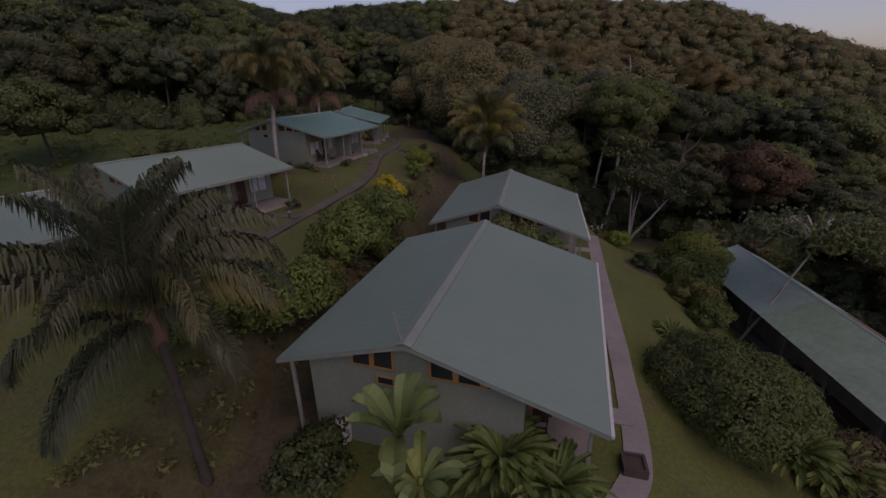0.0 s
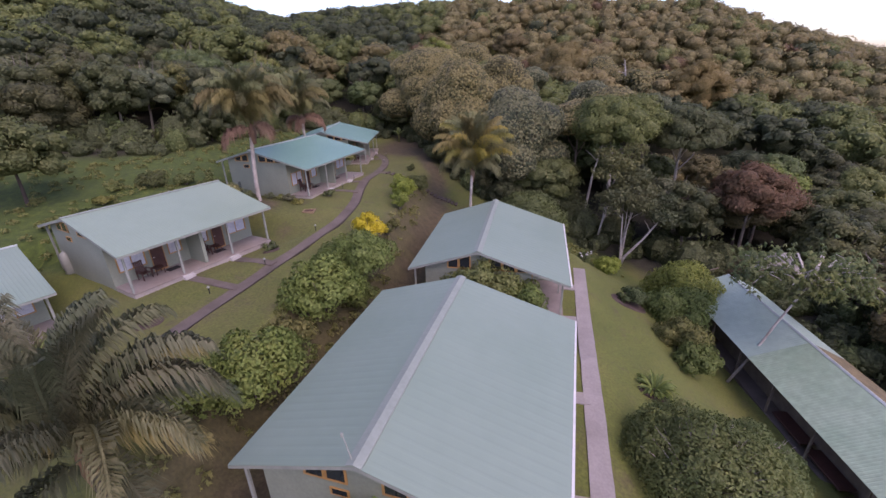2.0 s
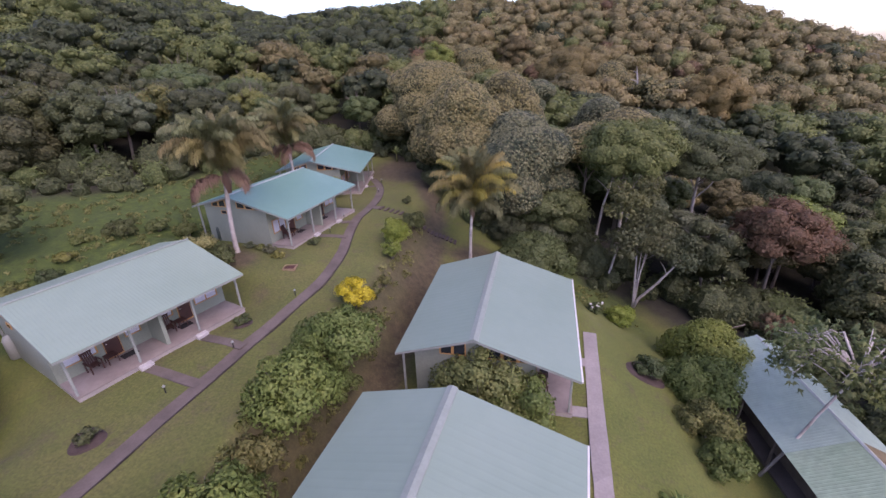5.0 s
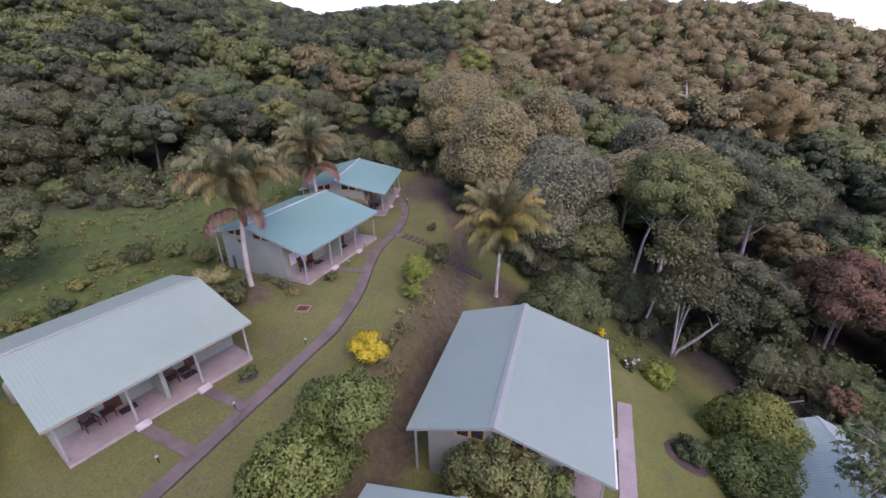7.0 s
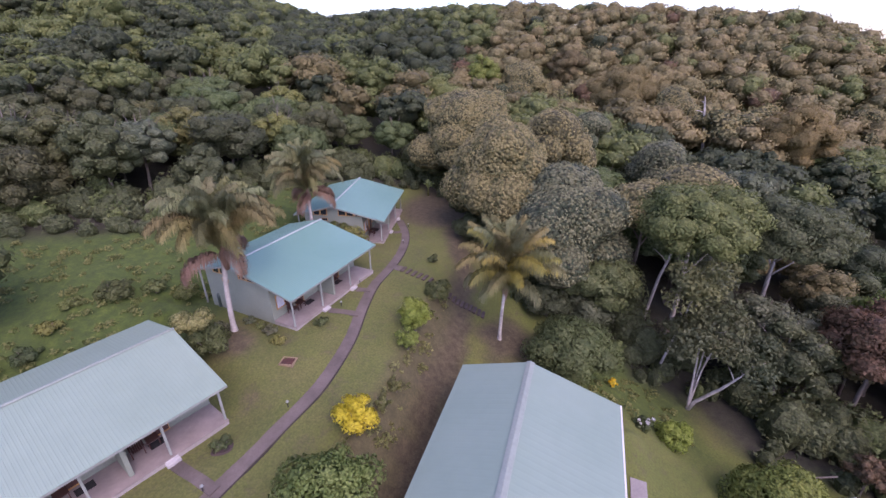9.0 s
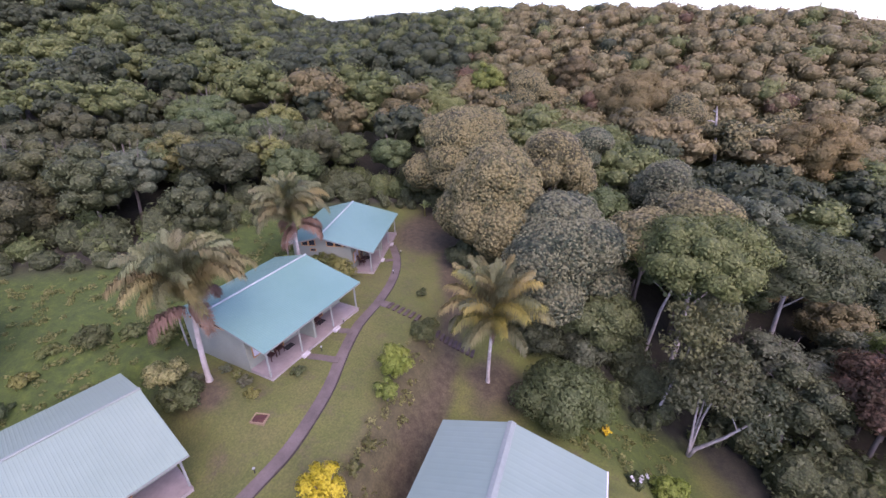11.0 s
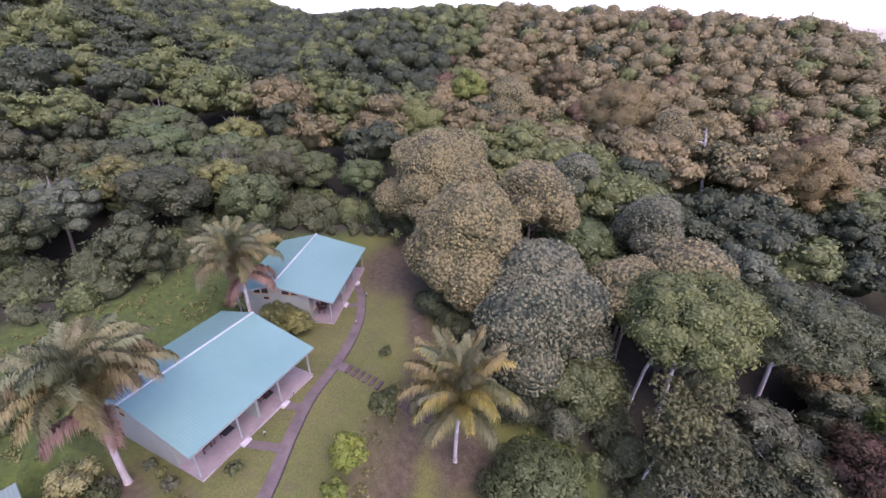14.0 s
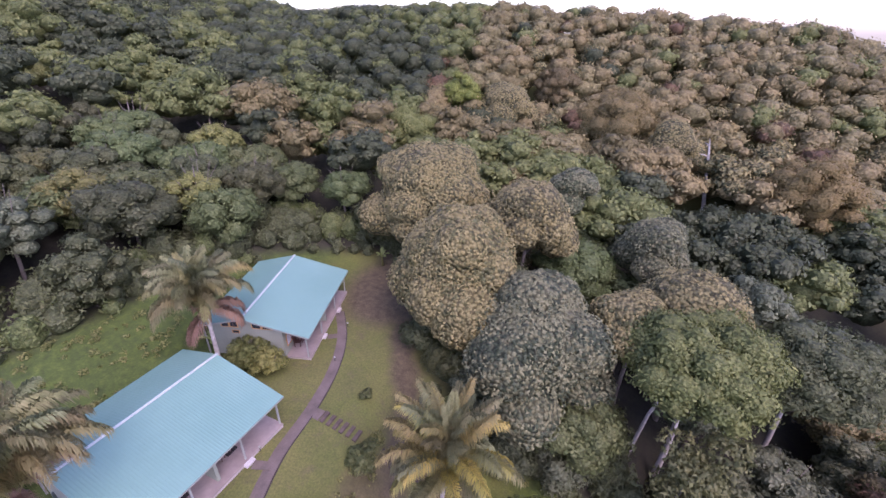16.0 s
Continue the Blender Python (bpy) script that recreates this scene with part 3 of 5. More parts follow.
tagged(part("path_edging", ribbon(EDGING, 0.07, 0.05, 0.2), WOOD_EDGE_DARK, None), "dark edging along the footpath", "edging", kind="structure")


# ---- plants ----
def leaf_mesh(name, mats, parts_list, facing=None):
    """One mesh of many leaves. parts_list: arrays of corners (n, 4, 3). facing: the shading normals of the corners."""
    corners = np.concatenate(parts_list).astype(np.float32)
    n = len(corners)
    me = bpy.data.meshes.new(name)
    me.vertices.add(n * 4)
    me.vertices.foreach_set("co", corners.ravel())
    me.loops.add(n * 4)
    me.loops.foreach_set("vertex_index", np.arange(n * 4, dtype=np.int32))
    me.polygons.add(n)
    me.polygons.foreach_set("loop_start", np.arange(n, dtype=np.int32) * 4)
    me.update(calc_edges=True)
    if facing is not None:
        me.attributes.new("custom_normal", "FLOAT_VECTOR", "POINT").data.foreach_set("vector", facing.astype(np.float32).ravel())
    me.materials.append(mats)
    return me


def leaves_on(rng, centres, normals, size, spread=0.8, long=1.5):
    """A leaf spray at each centre, facing roughly along the normals."""
    n = len(centres)
    nrm = normals + rng.normal(0, spread, (n, 3))
    nrm /= np.linalg.norm(nrm, axis=1, keepdims=True) + 1e-9
    a = np.cross(nrm, rng.normal(0, 1, (n, 3)))
    a /= np.linalg.norm(a, axis=1, keepdims=True) + 1e-9
    b = np.cross(nrm, a)
    s = (size * rng.uniform(0.6, 1.35, (n, 1)))
    a, b = a * s * long, b * s
    bend = nrm * s * 0.35
    return np.stack([centres - a, centres - b * 0.8 + bend * 0.4, centres + a - bend, centres + b * 0.8 + bend * 0.4], 1)


def blob_leaves(rng, centre, radii, count, size, hang=0.35, rough=0.22, spread=0.8):
    """Leaves over the upper part of a lump whose surface swells and dips."""
    d = rng.normal(0, 1, (count, 3))
    d /= np.linalg.norm(d, axis=1, keepdims=True)
    d[:, 2] = np.where(d[:, 2] < -hang, -d[:, 2], d[:, 2])
    ph = rng.uniform(0, 6.28, 6)
    k = 1 + rough * (np.sin(d[:, 0] * 7 + ph[0]) * np.sin(d[:, 1] * 7 + ph[1]) + 0.7 * np.sin(d[:, 2] * 9 + ph[2]) * np.sin(d[:, 0] * 13 + ph[3]) * 1.0)
    k *= 1 - np.abs(rng.normal(0, 0.10, count))
    p = d * k[:, None] * np.array(radii) + np.array(centre)
    nrm = d / np.array(radii)
    nrm /= np.linalg.norm(nrm, axis=1, keepdims=True)
    nrm[:, 2] += 0.35
    return leaves_on(rng, p, nrm, size, spread)


def hull(centre, radii, around=12, rings=6, rng=None, arc=(0.0, 2 * math.pi), knob=0.15):
    """The closed mass inside a lump of leaves, knobbly where rng is given."""
    u = np.linspace(arc[0], arc[1], around + 1)
    v = np.linspace(-0.3 * np.pi, 0.5 * np.pi, rings + 1)
    p = np.stack([np.cos(v)[:, None] * np.cos(u)[None], np.cos(v)[:, None] * np.sin(u)[None], np.repeat(np.sin(v)[:, None], around + 1, 1)], -1)
    if rng is not None:
        k = rng.uniform(0.95 - knob, 0.95 + knob, (rings + 1, around + 1, 1))
        k[:, -1], k[-1] = k[:, 0], 1.0
        p = p * k
    p = p * np.array(radii) + np.array(centre)
    return np.stack([p[:-1, :-1], p[:-1, 1:], p[1:, 1:], p[1:, :-1]], 2).reshape(-1, 4, 3)


def stars(rng, centres, normals, size, petals=5, spread=0.45, cup=0.45):
    """Rosettes of pointed leaves that share a raised middle: (n, 1 + 2 * petals, 3)."""
    n = len(centres)
    nrm = normals + rng.normal(0, spread, (n, 3))
    nrm /= np.linalg.norm(nrm, axis=1, keepdims=True) + 1e-9
    a = np.cross(nrm, rng.normal(0, 1, (n, 3)))
    a /= np.linalg.norm(a, axis=1, keepdims=True) + 1e-9
    b = np.cross(nrm, a)
    s = size * rng.uniform(0.7, 1.3, (n, 1))
    rows = [centres + nrm * s * cup * 0.5]
    for k in range(2 * petals):
        q = math.pi / petals * (k + rng.uniform(-0.75, 0.75, (n, 1)) * (k % 2))
        r = s * (rng.uniform(0.55, 1.55, (n, 1)) if k % 2 else rng.uniform(0.25, 0.6, (n, 1)))
        drop = s * cup * (rng.uniform(-0.1, 1.7, (n, 1)) if k % 2 else rng.uniform(0.0, 0.5, (n, 1)))
        rows.append(centres + a * np.cos(q) * r + b * np.sin(q) * r - nrm * drop)
    return np.stack(rows, 1)


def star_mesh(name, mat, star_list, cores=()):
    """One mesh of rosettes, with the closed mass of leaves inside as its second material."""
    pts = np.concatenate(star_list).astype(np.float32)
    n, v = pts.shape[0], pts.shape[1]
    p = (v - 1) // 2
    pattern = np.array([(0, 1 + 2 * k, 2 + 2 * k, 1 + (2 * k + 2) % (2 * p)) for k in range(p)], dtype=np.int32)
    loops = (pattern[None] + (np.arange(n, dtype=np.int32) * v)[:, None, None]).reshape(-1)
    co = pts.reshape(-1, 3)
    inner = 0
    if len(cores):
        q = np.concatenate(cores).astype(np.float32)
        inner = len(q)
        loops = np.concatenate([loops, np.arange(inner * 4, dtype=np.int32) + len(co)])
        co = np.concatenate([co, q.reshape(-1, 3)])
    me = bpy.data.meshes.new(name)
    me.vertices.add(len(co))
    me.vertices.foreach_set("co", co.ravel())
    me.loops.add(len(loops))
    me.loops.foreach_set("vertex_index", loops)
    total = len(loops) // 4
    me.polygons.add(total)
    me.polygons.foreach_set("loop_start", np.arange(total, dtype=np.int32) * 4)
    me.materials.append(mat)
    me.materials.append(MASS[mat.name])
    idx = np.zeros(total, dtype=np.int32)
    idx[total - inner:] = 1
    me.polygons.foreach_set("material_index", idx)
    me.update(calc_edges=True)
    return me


def even(n, low=-0.5, turn=0.0):
    """Directions spread evenly over a ball, from the top down to a height of low."""
    k = np.arange(n) + 0.5
    z = 1 - (1 - low) * k / n
    a = k * 2.39996 + turn
    s = np.sqrt(np.maximum(0, 1 - z * z))
    return np.stack([np.cos(a) * s, np.sin(a) * s, z], 1)


def lump_stars(rng, centre, radii, gap, bump=1.0, swell=0.2, low=-0.4, ragged=0.04):
    """Rosettes over a lump that swells into smaller clumps with creases between them."""
    radii = np.array(radii, dtype=float)
    r = float(radii.mean())
    d = even(max(6, int(6.5 * (1 - low) * r * r / (gap * gap))), low, rng.uniform(0, 6))
    d += rng.normal(0, 0.28 * gap / r, d.shape)
    d /= np.linalg.norm(d, axis=1, keepdims=True)
    m = max(5, int(9 * (r / bump) ** 2))
    buds = even(m, -0.7, rng.uniform(0, 6)) + rng.normal(0, 0.25 * bump / r, (m, 3))
    buds /= np.linalg.norm(buds, axis=1, keepdims=True)
    dots = d @ buds.T
    near = dots.argmax(1)
    ang = np.arccos(np.clip(dots.max(1), -1, 1)) * r / (bump * 0.75)
    lift = rng.uniform(-0.08, 0.12, m)[near]
    k = 1 - swell * bump / r * np.minimum(1.3, ang) ** 2 + lift * min(1.0, bump / r) + rng.normal(0, ragged, len(d))
    p = d * k[:, None] * radii + np.array(centre)
    nrm = d * 0.6 + (d - buds[near]) * r / bump * 0.9 + np.array((0, 0, 0.35))
    return p, nrm / (np.linalg.norm(nrm, axis=1, keepdims=True) + 1e-9)


def sprays(rng, centre, radii, leaf, cover, lean=(0.0, 0.0, 0.0), low=-0.3):
    """Places and outward directions of the leaves over one clump."""
    radii = np.array(radii, dtype=float)
    n = max(8, int(cover * 4.2 * (1 - low) * radii[0] * radii[0] / (leaf * leaf)))
    d = even(n, low, rng.uniform(0, 6)) + rng.normal(0, 0.22, (n, 3))
    d /= np.linalg.norm(d, axis=1, keepdims=True)
    p = d * radii * rng.uniform(0.86, 1.24, (n, 1)) + np.array(centre)
    nrm = d + np.array((0, 0, 0.25)) + np.array(lean)
    return p, nrm / (np.linalg.norm(nrm, axis=1, keepdims=True) + 1e-9)


def soft_leaves(rng, p, nrm, leaf, spread=0.42, tilt=0.18):
    """Leaves that are shaded as the clump they belong to: corners and shading normals."""
    soft = nrm + rng.normal(0, tilt, nrm.shape)
    soft /= np.linalg.norm(soft, axis=1, keepdims=True) + 1e-9
    return leaves_on(rng, p, nrm, leaf, spread, 1.4), np.repeat(soft[:, None], 4, 1)


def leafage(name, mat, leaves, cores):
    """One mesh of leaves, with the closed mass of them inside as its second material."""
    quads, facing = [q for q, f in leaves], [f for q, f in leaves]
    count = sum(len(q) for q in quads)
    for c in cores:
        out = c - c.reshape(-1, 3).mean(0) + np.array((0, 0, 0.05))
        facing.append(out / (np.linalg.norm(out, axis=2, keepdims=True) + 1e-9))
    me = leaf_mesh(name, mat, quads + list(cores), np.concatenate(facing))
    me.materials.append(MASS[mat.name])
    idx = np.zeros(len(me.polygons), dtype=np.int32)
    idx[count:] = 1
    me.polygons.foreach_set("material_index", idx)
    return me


def clumps_of(rng, radius, tall, count, low=-0.5, size=(0.24, 0.40)):
    """Clumps of a crown: they crowd its outside at uneven depth, with a few bulges."""
    d = even(count, low, rng.uniform(0, 6)) + rng.normal(0, 0.16, (count, 3))
    d /= np.linalg.norm(d, axis=1, keepdims=True)
    bulge = even(5, -0.3, rng.uniform(0, 6))
    k = 0.60 + 0.22 * np.maximum(0, (d @ bulge.T).max(1) - 0.55) / 0.45 + rng.uniform(-0.10, 0.14, count)
    out = []
    for i in range(count):
        r = radius * rng.uniform(*size)
        out.append((d[i] * k[i] * np.array((radius, radius, tall / 2)), r, d[i]))
    return out


def crown(name, mat, seed, radius, tall, lobes, leaf=0.15, flat=0.62, cover=0.55, back=2.0, low=-0.5, size=(0.24, 0.40), spread=0.45, core=0.92):
    """A crown of many leafy clumps with spaces and shade between them, round a middle with shade in its colour."""
    rng = np.random.default_rng(seed)
    balls = clumps_of(rng, radius, tall, lobes, low, size)
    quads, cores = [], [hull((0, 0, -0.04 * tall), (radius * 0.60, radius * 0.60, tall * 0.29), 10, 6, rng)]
    for i, (c, r, d) in enumerate(balls):
        rad = np.array((r, r, r * flat))
        p, n = sprays(rng, c, rad, leaf, cover, d * 0.35)
        keep = n[:, 1] < back
        for k, (c2, r2, d2) in enumerate(balls):
            if k != i and abs(c2 - c).max() < r + r2:
                keep &= (((p - c2) / np.array((r2, r2, r2 * flat)) / 0.80) ** 2).sum(1) > 1
        quads.append(soft_leaves(rng, p[keep], n[keep], leaf, spread))
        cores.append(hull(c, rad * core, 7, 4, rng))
    return leafage(name, mat, quads, cores)


def dome(name, mat, seed, radius, tall, lobes, gap, size, flat=0.75, lobe=0.5, bump=0.95, spread=0.45, petals=5, swell=0.3, ragged=0.04, core=0.88, back=2.0):
    """A closed dome of a few lobes, pebbled all over with flowering rosettes."""
    rng = np.random.default_rng(seed)
    balls = []
    for i in range(lobes):
        if i == 0:
            c, r = np.array((0, 0, 0.12 * tall)), radius * 0.72
        else:
            a = i * 2.399 + rng.uniform(-0.5, 0.5)
            q = math.sqrt((i - 0.3) / lobes)
            r = radius * lobe * rng.uniform(0.75, 1.2)
            c = np.array((math.cos(a) * q * (radius - r * 0.7), math.sin(a) * q * (radius - r * 0.7), (0.55 - q * q * 0.9) * tall * 0.5 + rng.uniform(-0.12, 0.12) * tall))
        balls.append((c, np.array((r, r, r * flat))))
    pts, nrms = [], []
    for i, (c, rad) in enumerate(balls):
        p, n = lump_stars(rng, c, rad, gap, min(bump, rad[0] * 0.7), swell, ragged=ragged)
        keep = np.ones(len(p), dtype=bool)
        for k, (c2, rad2) in enumerate(balls):
            if k != i:
                keep &= (((p - c2) / (rad2 * 0.86)) ** 2).sum(1) > 1
        keep &= n[:, 1] < back
        pts.append(p[keep])
        nrms.append(n[keep])
    made = stars(rng, np.concatenate(pts), np.concatenate(nrms), size, petals, spread)
    return star_mesh(name, mat, [made], [hull(c, rad * core, 22, 12, rng, knob=0.05) for c, rad in balls])


def trunk_mesh(name, mat, seed, tall, girth, spread, forks=4, lean=(0.0, 0.0), split=0.55, sides=7):
    """A tapered trunk with limbs that reach into the crown."""
    rng = random.Random(seed)
    top = Vector((lean[0] * tall, lean[1] * tall, tall))
    def on(k):
        return top * k + Vector((math.sin(k * 5 + seed), math.cos(k * 4 + seed), 0)) * 0.05 * tall * k * (1 - k)
    bms = [tube([on(-0.12), on(0), on(0.06), on(0.3), on(0.6), on(0.85), on(1.0)], [girth * 1.4, girth * 1.35, girth * 1.05, girth * 0.9, girth * 0.7, girth * 0.45, girth * 0.15], sides)]
    for i in range(forks):
        k = split + (0.9 - split) * i / forks
        a = i * 2.4 + rng.uniform(-0.5, 0.5)
        p = on(k)
        out = Vector((math.cos(a), math.sin(a), 0)) * spread * rng.uniform(0.6, 1.0)
        tip = p + out + Vector((0, 0, tall * (1.0 - k) * rng.uniform(0.6, 1.1)))
        mid = p.lerp(tip, 0.5) + Vector((0, 0, -0.05 * tall)) + out * 0.1
        bms.append(tube([p, p.lerp(mid, 0.5), mid, tip], [girth * 0.42, girth * 0.36, girth * 0.27, girth * 0.07], 5))
    me = bpy.data.meshes.new(name)
    bm = join(*bms)
    bm.to_mesh(me)
    bm.free()
    me.materials.append(mat)
    me.polygons.foreach_set("use_smooth", [True] * len(me.polygons))
    return me


def tree_of(trunk, leaves, m, crown_at, scale, label, category="tree", group="", crown_scale=(1, 1, 1), spin=0.0):
    root = thing("tree" if category == "tree" else category.replace(" ", "_"), m, label, category, group)
    t = new("trunk", trunk)
    t.parent = root
    t.scale = (scale,) * 3
    c = new("crown", leaves)
    c.parent = root
    c.location = crown_at
    c.rotation_euler = (0, 0, spin)
    c.scale = crown_scale
    return root


# kinds of woodland crown, built once and shared
KINDS = [
    ("dark", LEAF_DARK, 3.9, 6.6, 34, 0.150, 0.60),
    ("mid", LEAF_MID, 3.7, 7.2, 36, 0.150, 0.62),
    ("light", LEAF_LIGHT, 3.3, 6.2, 30, 0.150, 0.60),
    ("grey", LEAF_GREY, 3.9, 6.0, 34, 0.140, 0.55),
    ("brown", LEAF_BROWN, 3.6, 6.6, 32, 0.150, 0.60),
    ("olive", LEAF_OLIVE, 3.6, 7.0, 34, 0.150, 0.62),
    ("dark_two", LEAF_DARK, 3.3, 8.4, 34, 0.150, 0.66),
    ("mid_two", LEAF_MID, 4.1, 5.8, 36, 0.150, 0.50),
]
CROWNS = {}
for i, (key, mat, radius, tall, lumps, leaf, flat) in enumerate(KINDS):
    CROWNS[key] = crown("crown", mat, 20 + i, radius, tall, lumps, leaf * 0.74, flat + 0.1, 0.20, 0.5)
CROWNS["bloom"] = dome("crown", LEAF_BLOOM, 28, 4.0, 4.4, 6, 0.34, 0.23, 0.60, 0.52, 1.1, 0.3, 4, 0.4, 0.02, back=0.5)
TRUNKS = [trunk_mesh("trunk", mat, 60 + i, 7.0, 0.13, 2.2, 5, (0.05 * (i - 1), 0.04)) for i, mat in enumerate((BARK, BARK_DARK, BARK))]
WORDS = {"dark": "dark green", "mid": "green", "light": "bright green", "grey": "grey-green", "brown": "olive-brown", "olive": "olive-green",
         "dark_two": "dark green", "mid_two": "green", "bloom": "cream-flowering"}

rng = random.Random(5)
TAKEN = []


def wood_kind(x, y):
    if x > 8 and y > 95:
        return rng.choice(("brown", "olive", "olive", "mid", "dark", "grey", "bloom"))
    if x > 4:
        return rng.choice(("dark", "mid", "dark", "olive", "dark_two", "grey", "mid", "dark_two", "brown"))
    if x < -20:
        return rng.choice(("dark", "mid", "dark_two", "mid_two", "grey", "dark", "dark_two", "olive"))
    return rng.choice(("dark", "mid", "grey", "dark_two", "olive", "mid_two", "brown", "bloom"))


def plant_wood():
    made = 0
    y = 20.0
    while y < 88:
        x = -66.0
        while x < 70:
            px, py = x + rng.uniform(-2.0, 2.0), y + rng.uniform(-2.0, 2.0)
            x += 6.1
            w = wooded(px, py)
            if w < 1.6 or any((px - a) ** 2 + (py - b) ** 2 < r * r for a, b, r in TAKEN):
                continue
            if px > 24 and py < 40 or abs(px) > 45 + py * 0.62:
                continue
            key = wood_kind(px, py)
            tall = rng.uniform(0.8, 1.4) * (1.0 if w > 4 else 0.84 if px > 2 else 0.76)
            s = rng.uniform(0.8, 1.2)
            z = height(px, py)
            tree_of(TRUNKS[rng.randrange(3)], CROWNS[key], pose(px, py, z - 0.1), (0.2, 0.2, 4.3 * tall), tall,
                    f"{WORDS[key]} broadleaf tree in the dense hillside wood", "tree", "woodland trees", (s, s, s * rng.uniform(0.85, 1.1)), rng.uniform(-0.7, 0.7))
            made += 1
        y += 5.7
    return made


FACING = (math.radians(-205), math.radians(25))


def far_wood():
    """The wooded hills beyond, past counting."""
    r2 = np.random.default_rng(9)
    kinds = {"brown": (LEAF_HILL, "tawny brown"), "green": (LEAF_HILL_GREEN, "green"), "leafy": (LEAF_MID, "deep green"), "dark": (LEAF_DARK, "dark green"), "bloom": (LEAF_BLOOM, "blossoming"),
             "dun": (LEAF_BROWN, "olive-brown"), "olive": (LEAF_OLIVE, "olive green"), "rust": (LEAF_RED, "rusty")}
    groups = {key: [] for key in kinds}
    cores = {key: [] for key in kinds}
    y = 24.0
    while y < 182:
        step = 5.2 if y < 114 else 3.6 if y < 134 else 3.1
        x = -225.0
        while x < 190:
            px, py = x + r2.uniform(-0.5, 0.5) * step, y + r2.uniform(-0.5, 0.5) * step
            x += step
            if px > 20 + py * 0.72 or px < -72 - py * 0.78 or (py < 89 and -67 < px < 45 + py * 0.5) or px > 60 and py < 60:
                continue
            if abs(px - 19.2) < 2.6 and 104 < py < 114 or any((px - a) ** 2 + (py - b) ** 2 < r * r for a, b, r in TAKEN):
                continue
            z = height(px, py)
            # Where the far hill's glow is put in, through lighter, warmer leaf colours.
            warm = smooth(-45, 5, px) * smooth(98, 128, py) * (1 - 0.65 * smooth(10, 60, px) * (1 - 0.6 * smooth(130, 160, py)))
            left = smooth(-25, -60, px)
            drift = 0.5 + 0.9 * noise.noise((px * 0.035, py * 0.035, 17)) + 0.45 * noise.noise((px * 0.13, py * 0.13, 23)) + r2.uniform(-0.16, 0.16)
            pick = r2.random()
            if drift < 0.22 + 0.52 * warm and warm > 0.15:
                key = "rust" if pick < 0.03 else "bloom" if pick < 0.10 + 0.1 * (py < 140) else "brown" if pick < 0.62 else "green" if pick < 0.86 else "dun"
            elif r2.random() < left:
                key = "dark" if pick < 0.58 else "leafy" if pick < 0.90 else "olive"
            elif warm > 0.3:
                key = "green" if pick < 0.55 else "olive" if pick < 0.78 else "dun" if pick < 0.92 else "dark"
            else:
                key = "dark" if drift < 0.35 else "leafy" if drift < 0.6 else "olive" if pick < 0.6 else "dun"
            big = r2.uniform(0.8, 1.45) if r2.random() < 0.85 else r2.uniform(1.4, 1.9)
            if py < 116:
                rad, tall = step * 0.64 * big, 6.4 * (0.6 + 0.4 * big)
                mid = np.array((px, py, z + 3.2 + 0.42 * tall + r2.uniform(-1.2, 1.2)))
                for c, rc, d in clumps_of(r2, rad, tall, 13, -0.1, (0.24, 0.46)):
                    if d[1] > 0.75:
                        continue
                    p, nrm = sprays(r2, mid + c, (rc, rc, rc * 0.65), 0.20, 0.24, d * 0.3, low=0.0)
                    seen = nrm[:, 1] < 0.45
                    groups[key].append(soft_leaves(r2, p[seen], nrm[seen], 0.20))
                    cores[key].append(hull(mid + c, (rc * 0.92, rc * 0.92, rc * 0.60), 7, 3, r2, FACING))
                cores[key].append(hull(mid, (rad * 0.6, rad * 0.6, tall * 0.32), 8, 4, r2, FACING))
            else:
                near = py < 140
                for k in range(3):
                    rr = step * (0.62, 0.48, 0.42)[k] * min(1.4, big)
                    c = (px + r2.uniform(-0.7, 0.7) * step * (k > 0), py + r2.uniform(-0.7, 0.7) * step * (k > 0), z + 3.8 + big * 0.6 - 0.6 * k + r2.uniform(-0.7, 0.7))
                    p, nrm = sprays(r2, c, (rr, rr, rr * 0.7), 0.19 if near else 0.22, 0.15, low=0.1)
                    seen = nrm[:, 1] < 0.45
                    groups[key].append(soft_leaves(r2, p[seen], nrm[seen], 0.19 if near else 0.22))
                    cores[key].append(hull(c, (rr * 0.92, rr * 0.92, rr * 0.64), 6, 3, r2, FACING))
        y += step
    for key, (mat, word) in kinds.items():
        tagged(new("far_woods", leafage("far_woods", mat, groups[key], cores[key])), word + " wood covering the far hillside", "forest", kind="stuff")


# ---- single trees ----
def specimen(x, y, top, radius, mat, label, seed, bark=BARK, deep=0.55, lumps=38, leaf=0.14, flat=0.6, forks=6, lean=(0.0, 0.0), domed=False, gap=0.34, lobe=0.5, size=(0.22, 0.36)):
    """A tree by itself: its top in metres above the sea of the plan, its crown deep by a share of the radius."""
    z = height(x, y)
    tall = top - z
    mid = tall - radius * deep
    if domed:
        leaves = dome("crown", mat, seed, radius, radius * deep * 2, lumps, gap, gap * 0.5, flat, lobe, 1.9, 0.22, 4, 0.22, 0.015, 0.965, 0.7)
    else:
        leaves = crown("crown", mat, seed, radius, radius * deep * 2, lumps, leaf * 0.72, flat + 0.1, 0.26, 0.7, size=size)
    stem = trunk_mesh("trunk", bark, seed, max(2.0, mid + 0.2 * radius), 0.013 * tall + 0.05, radius * 0.6, forks, lean)
    TAKEN.append((x, y, radius * 0.62))
    return tree_of(stem, leaves, pose(x, y, z - 0.1), (lean[0] * mid, lean[1] * mid, mid), 1.0, label)


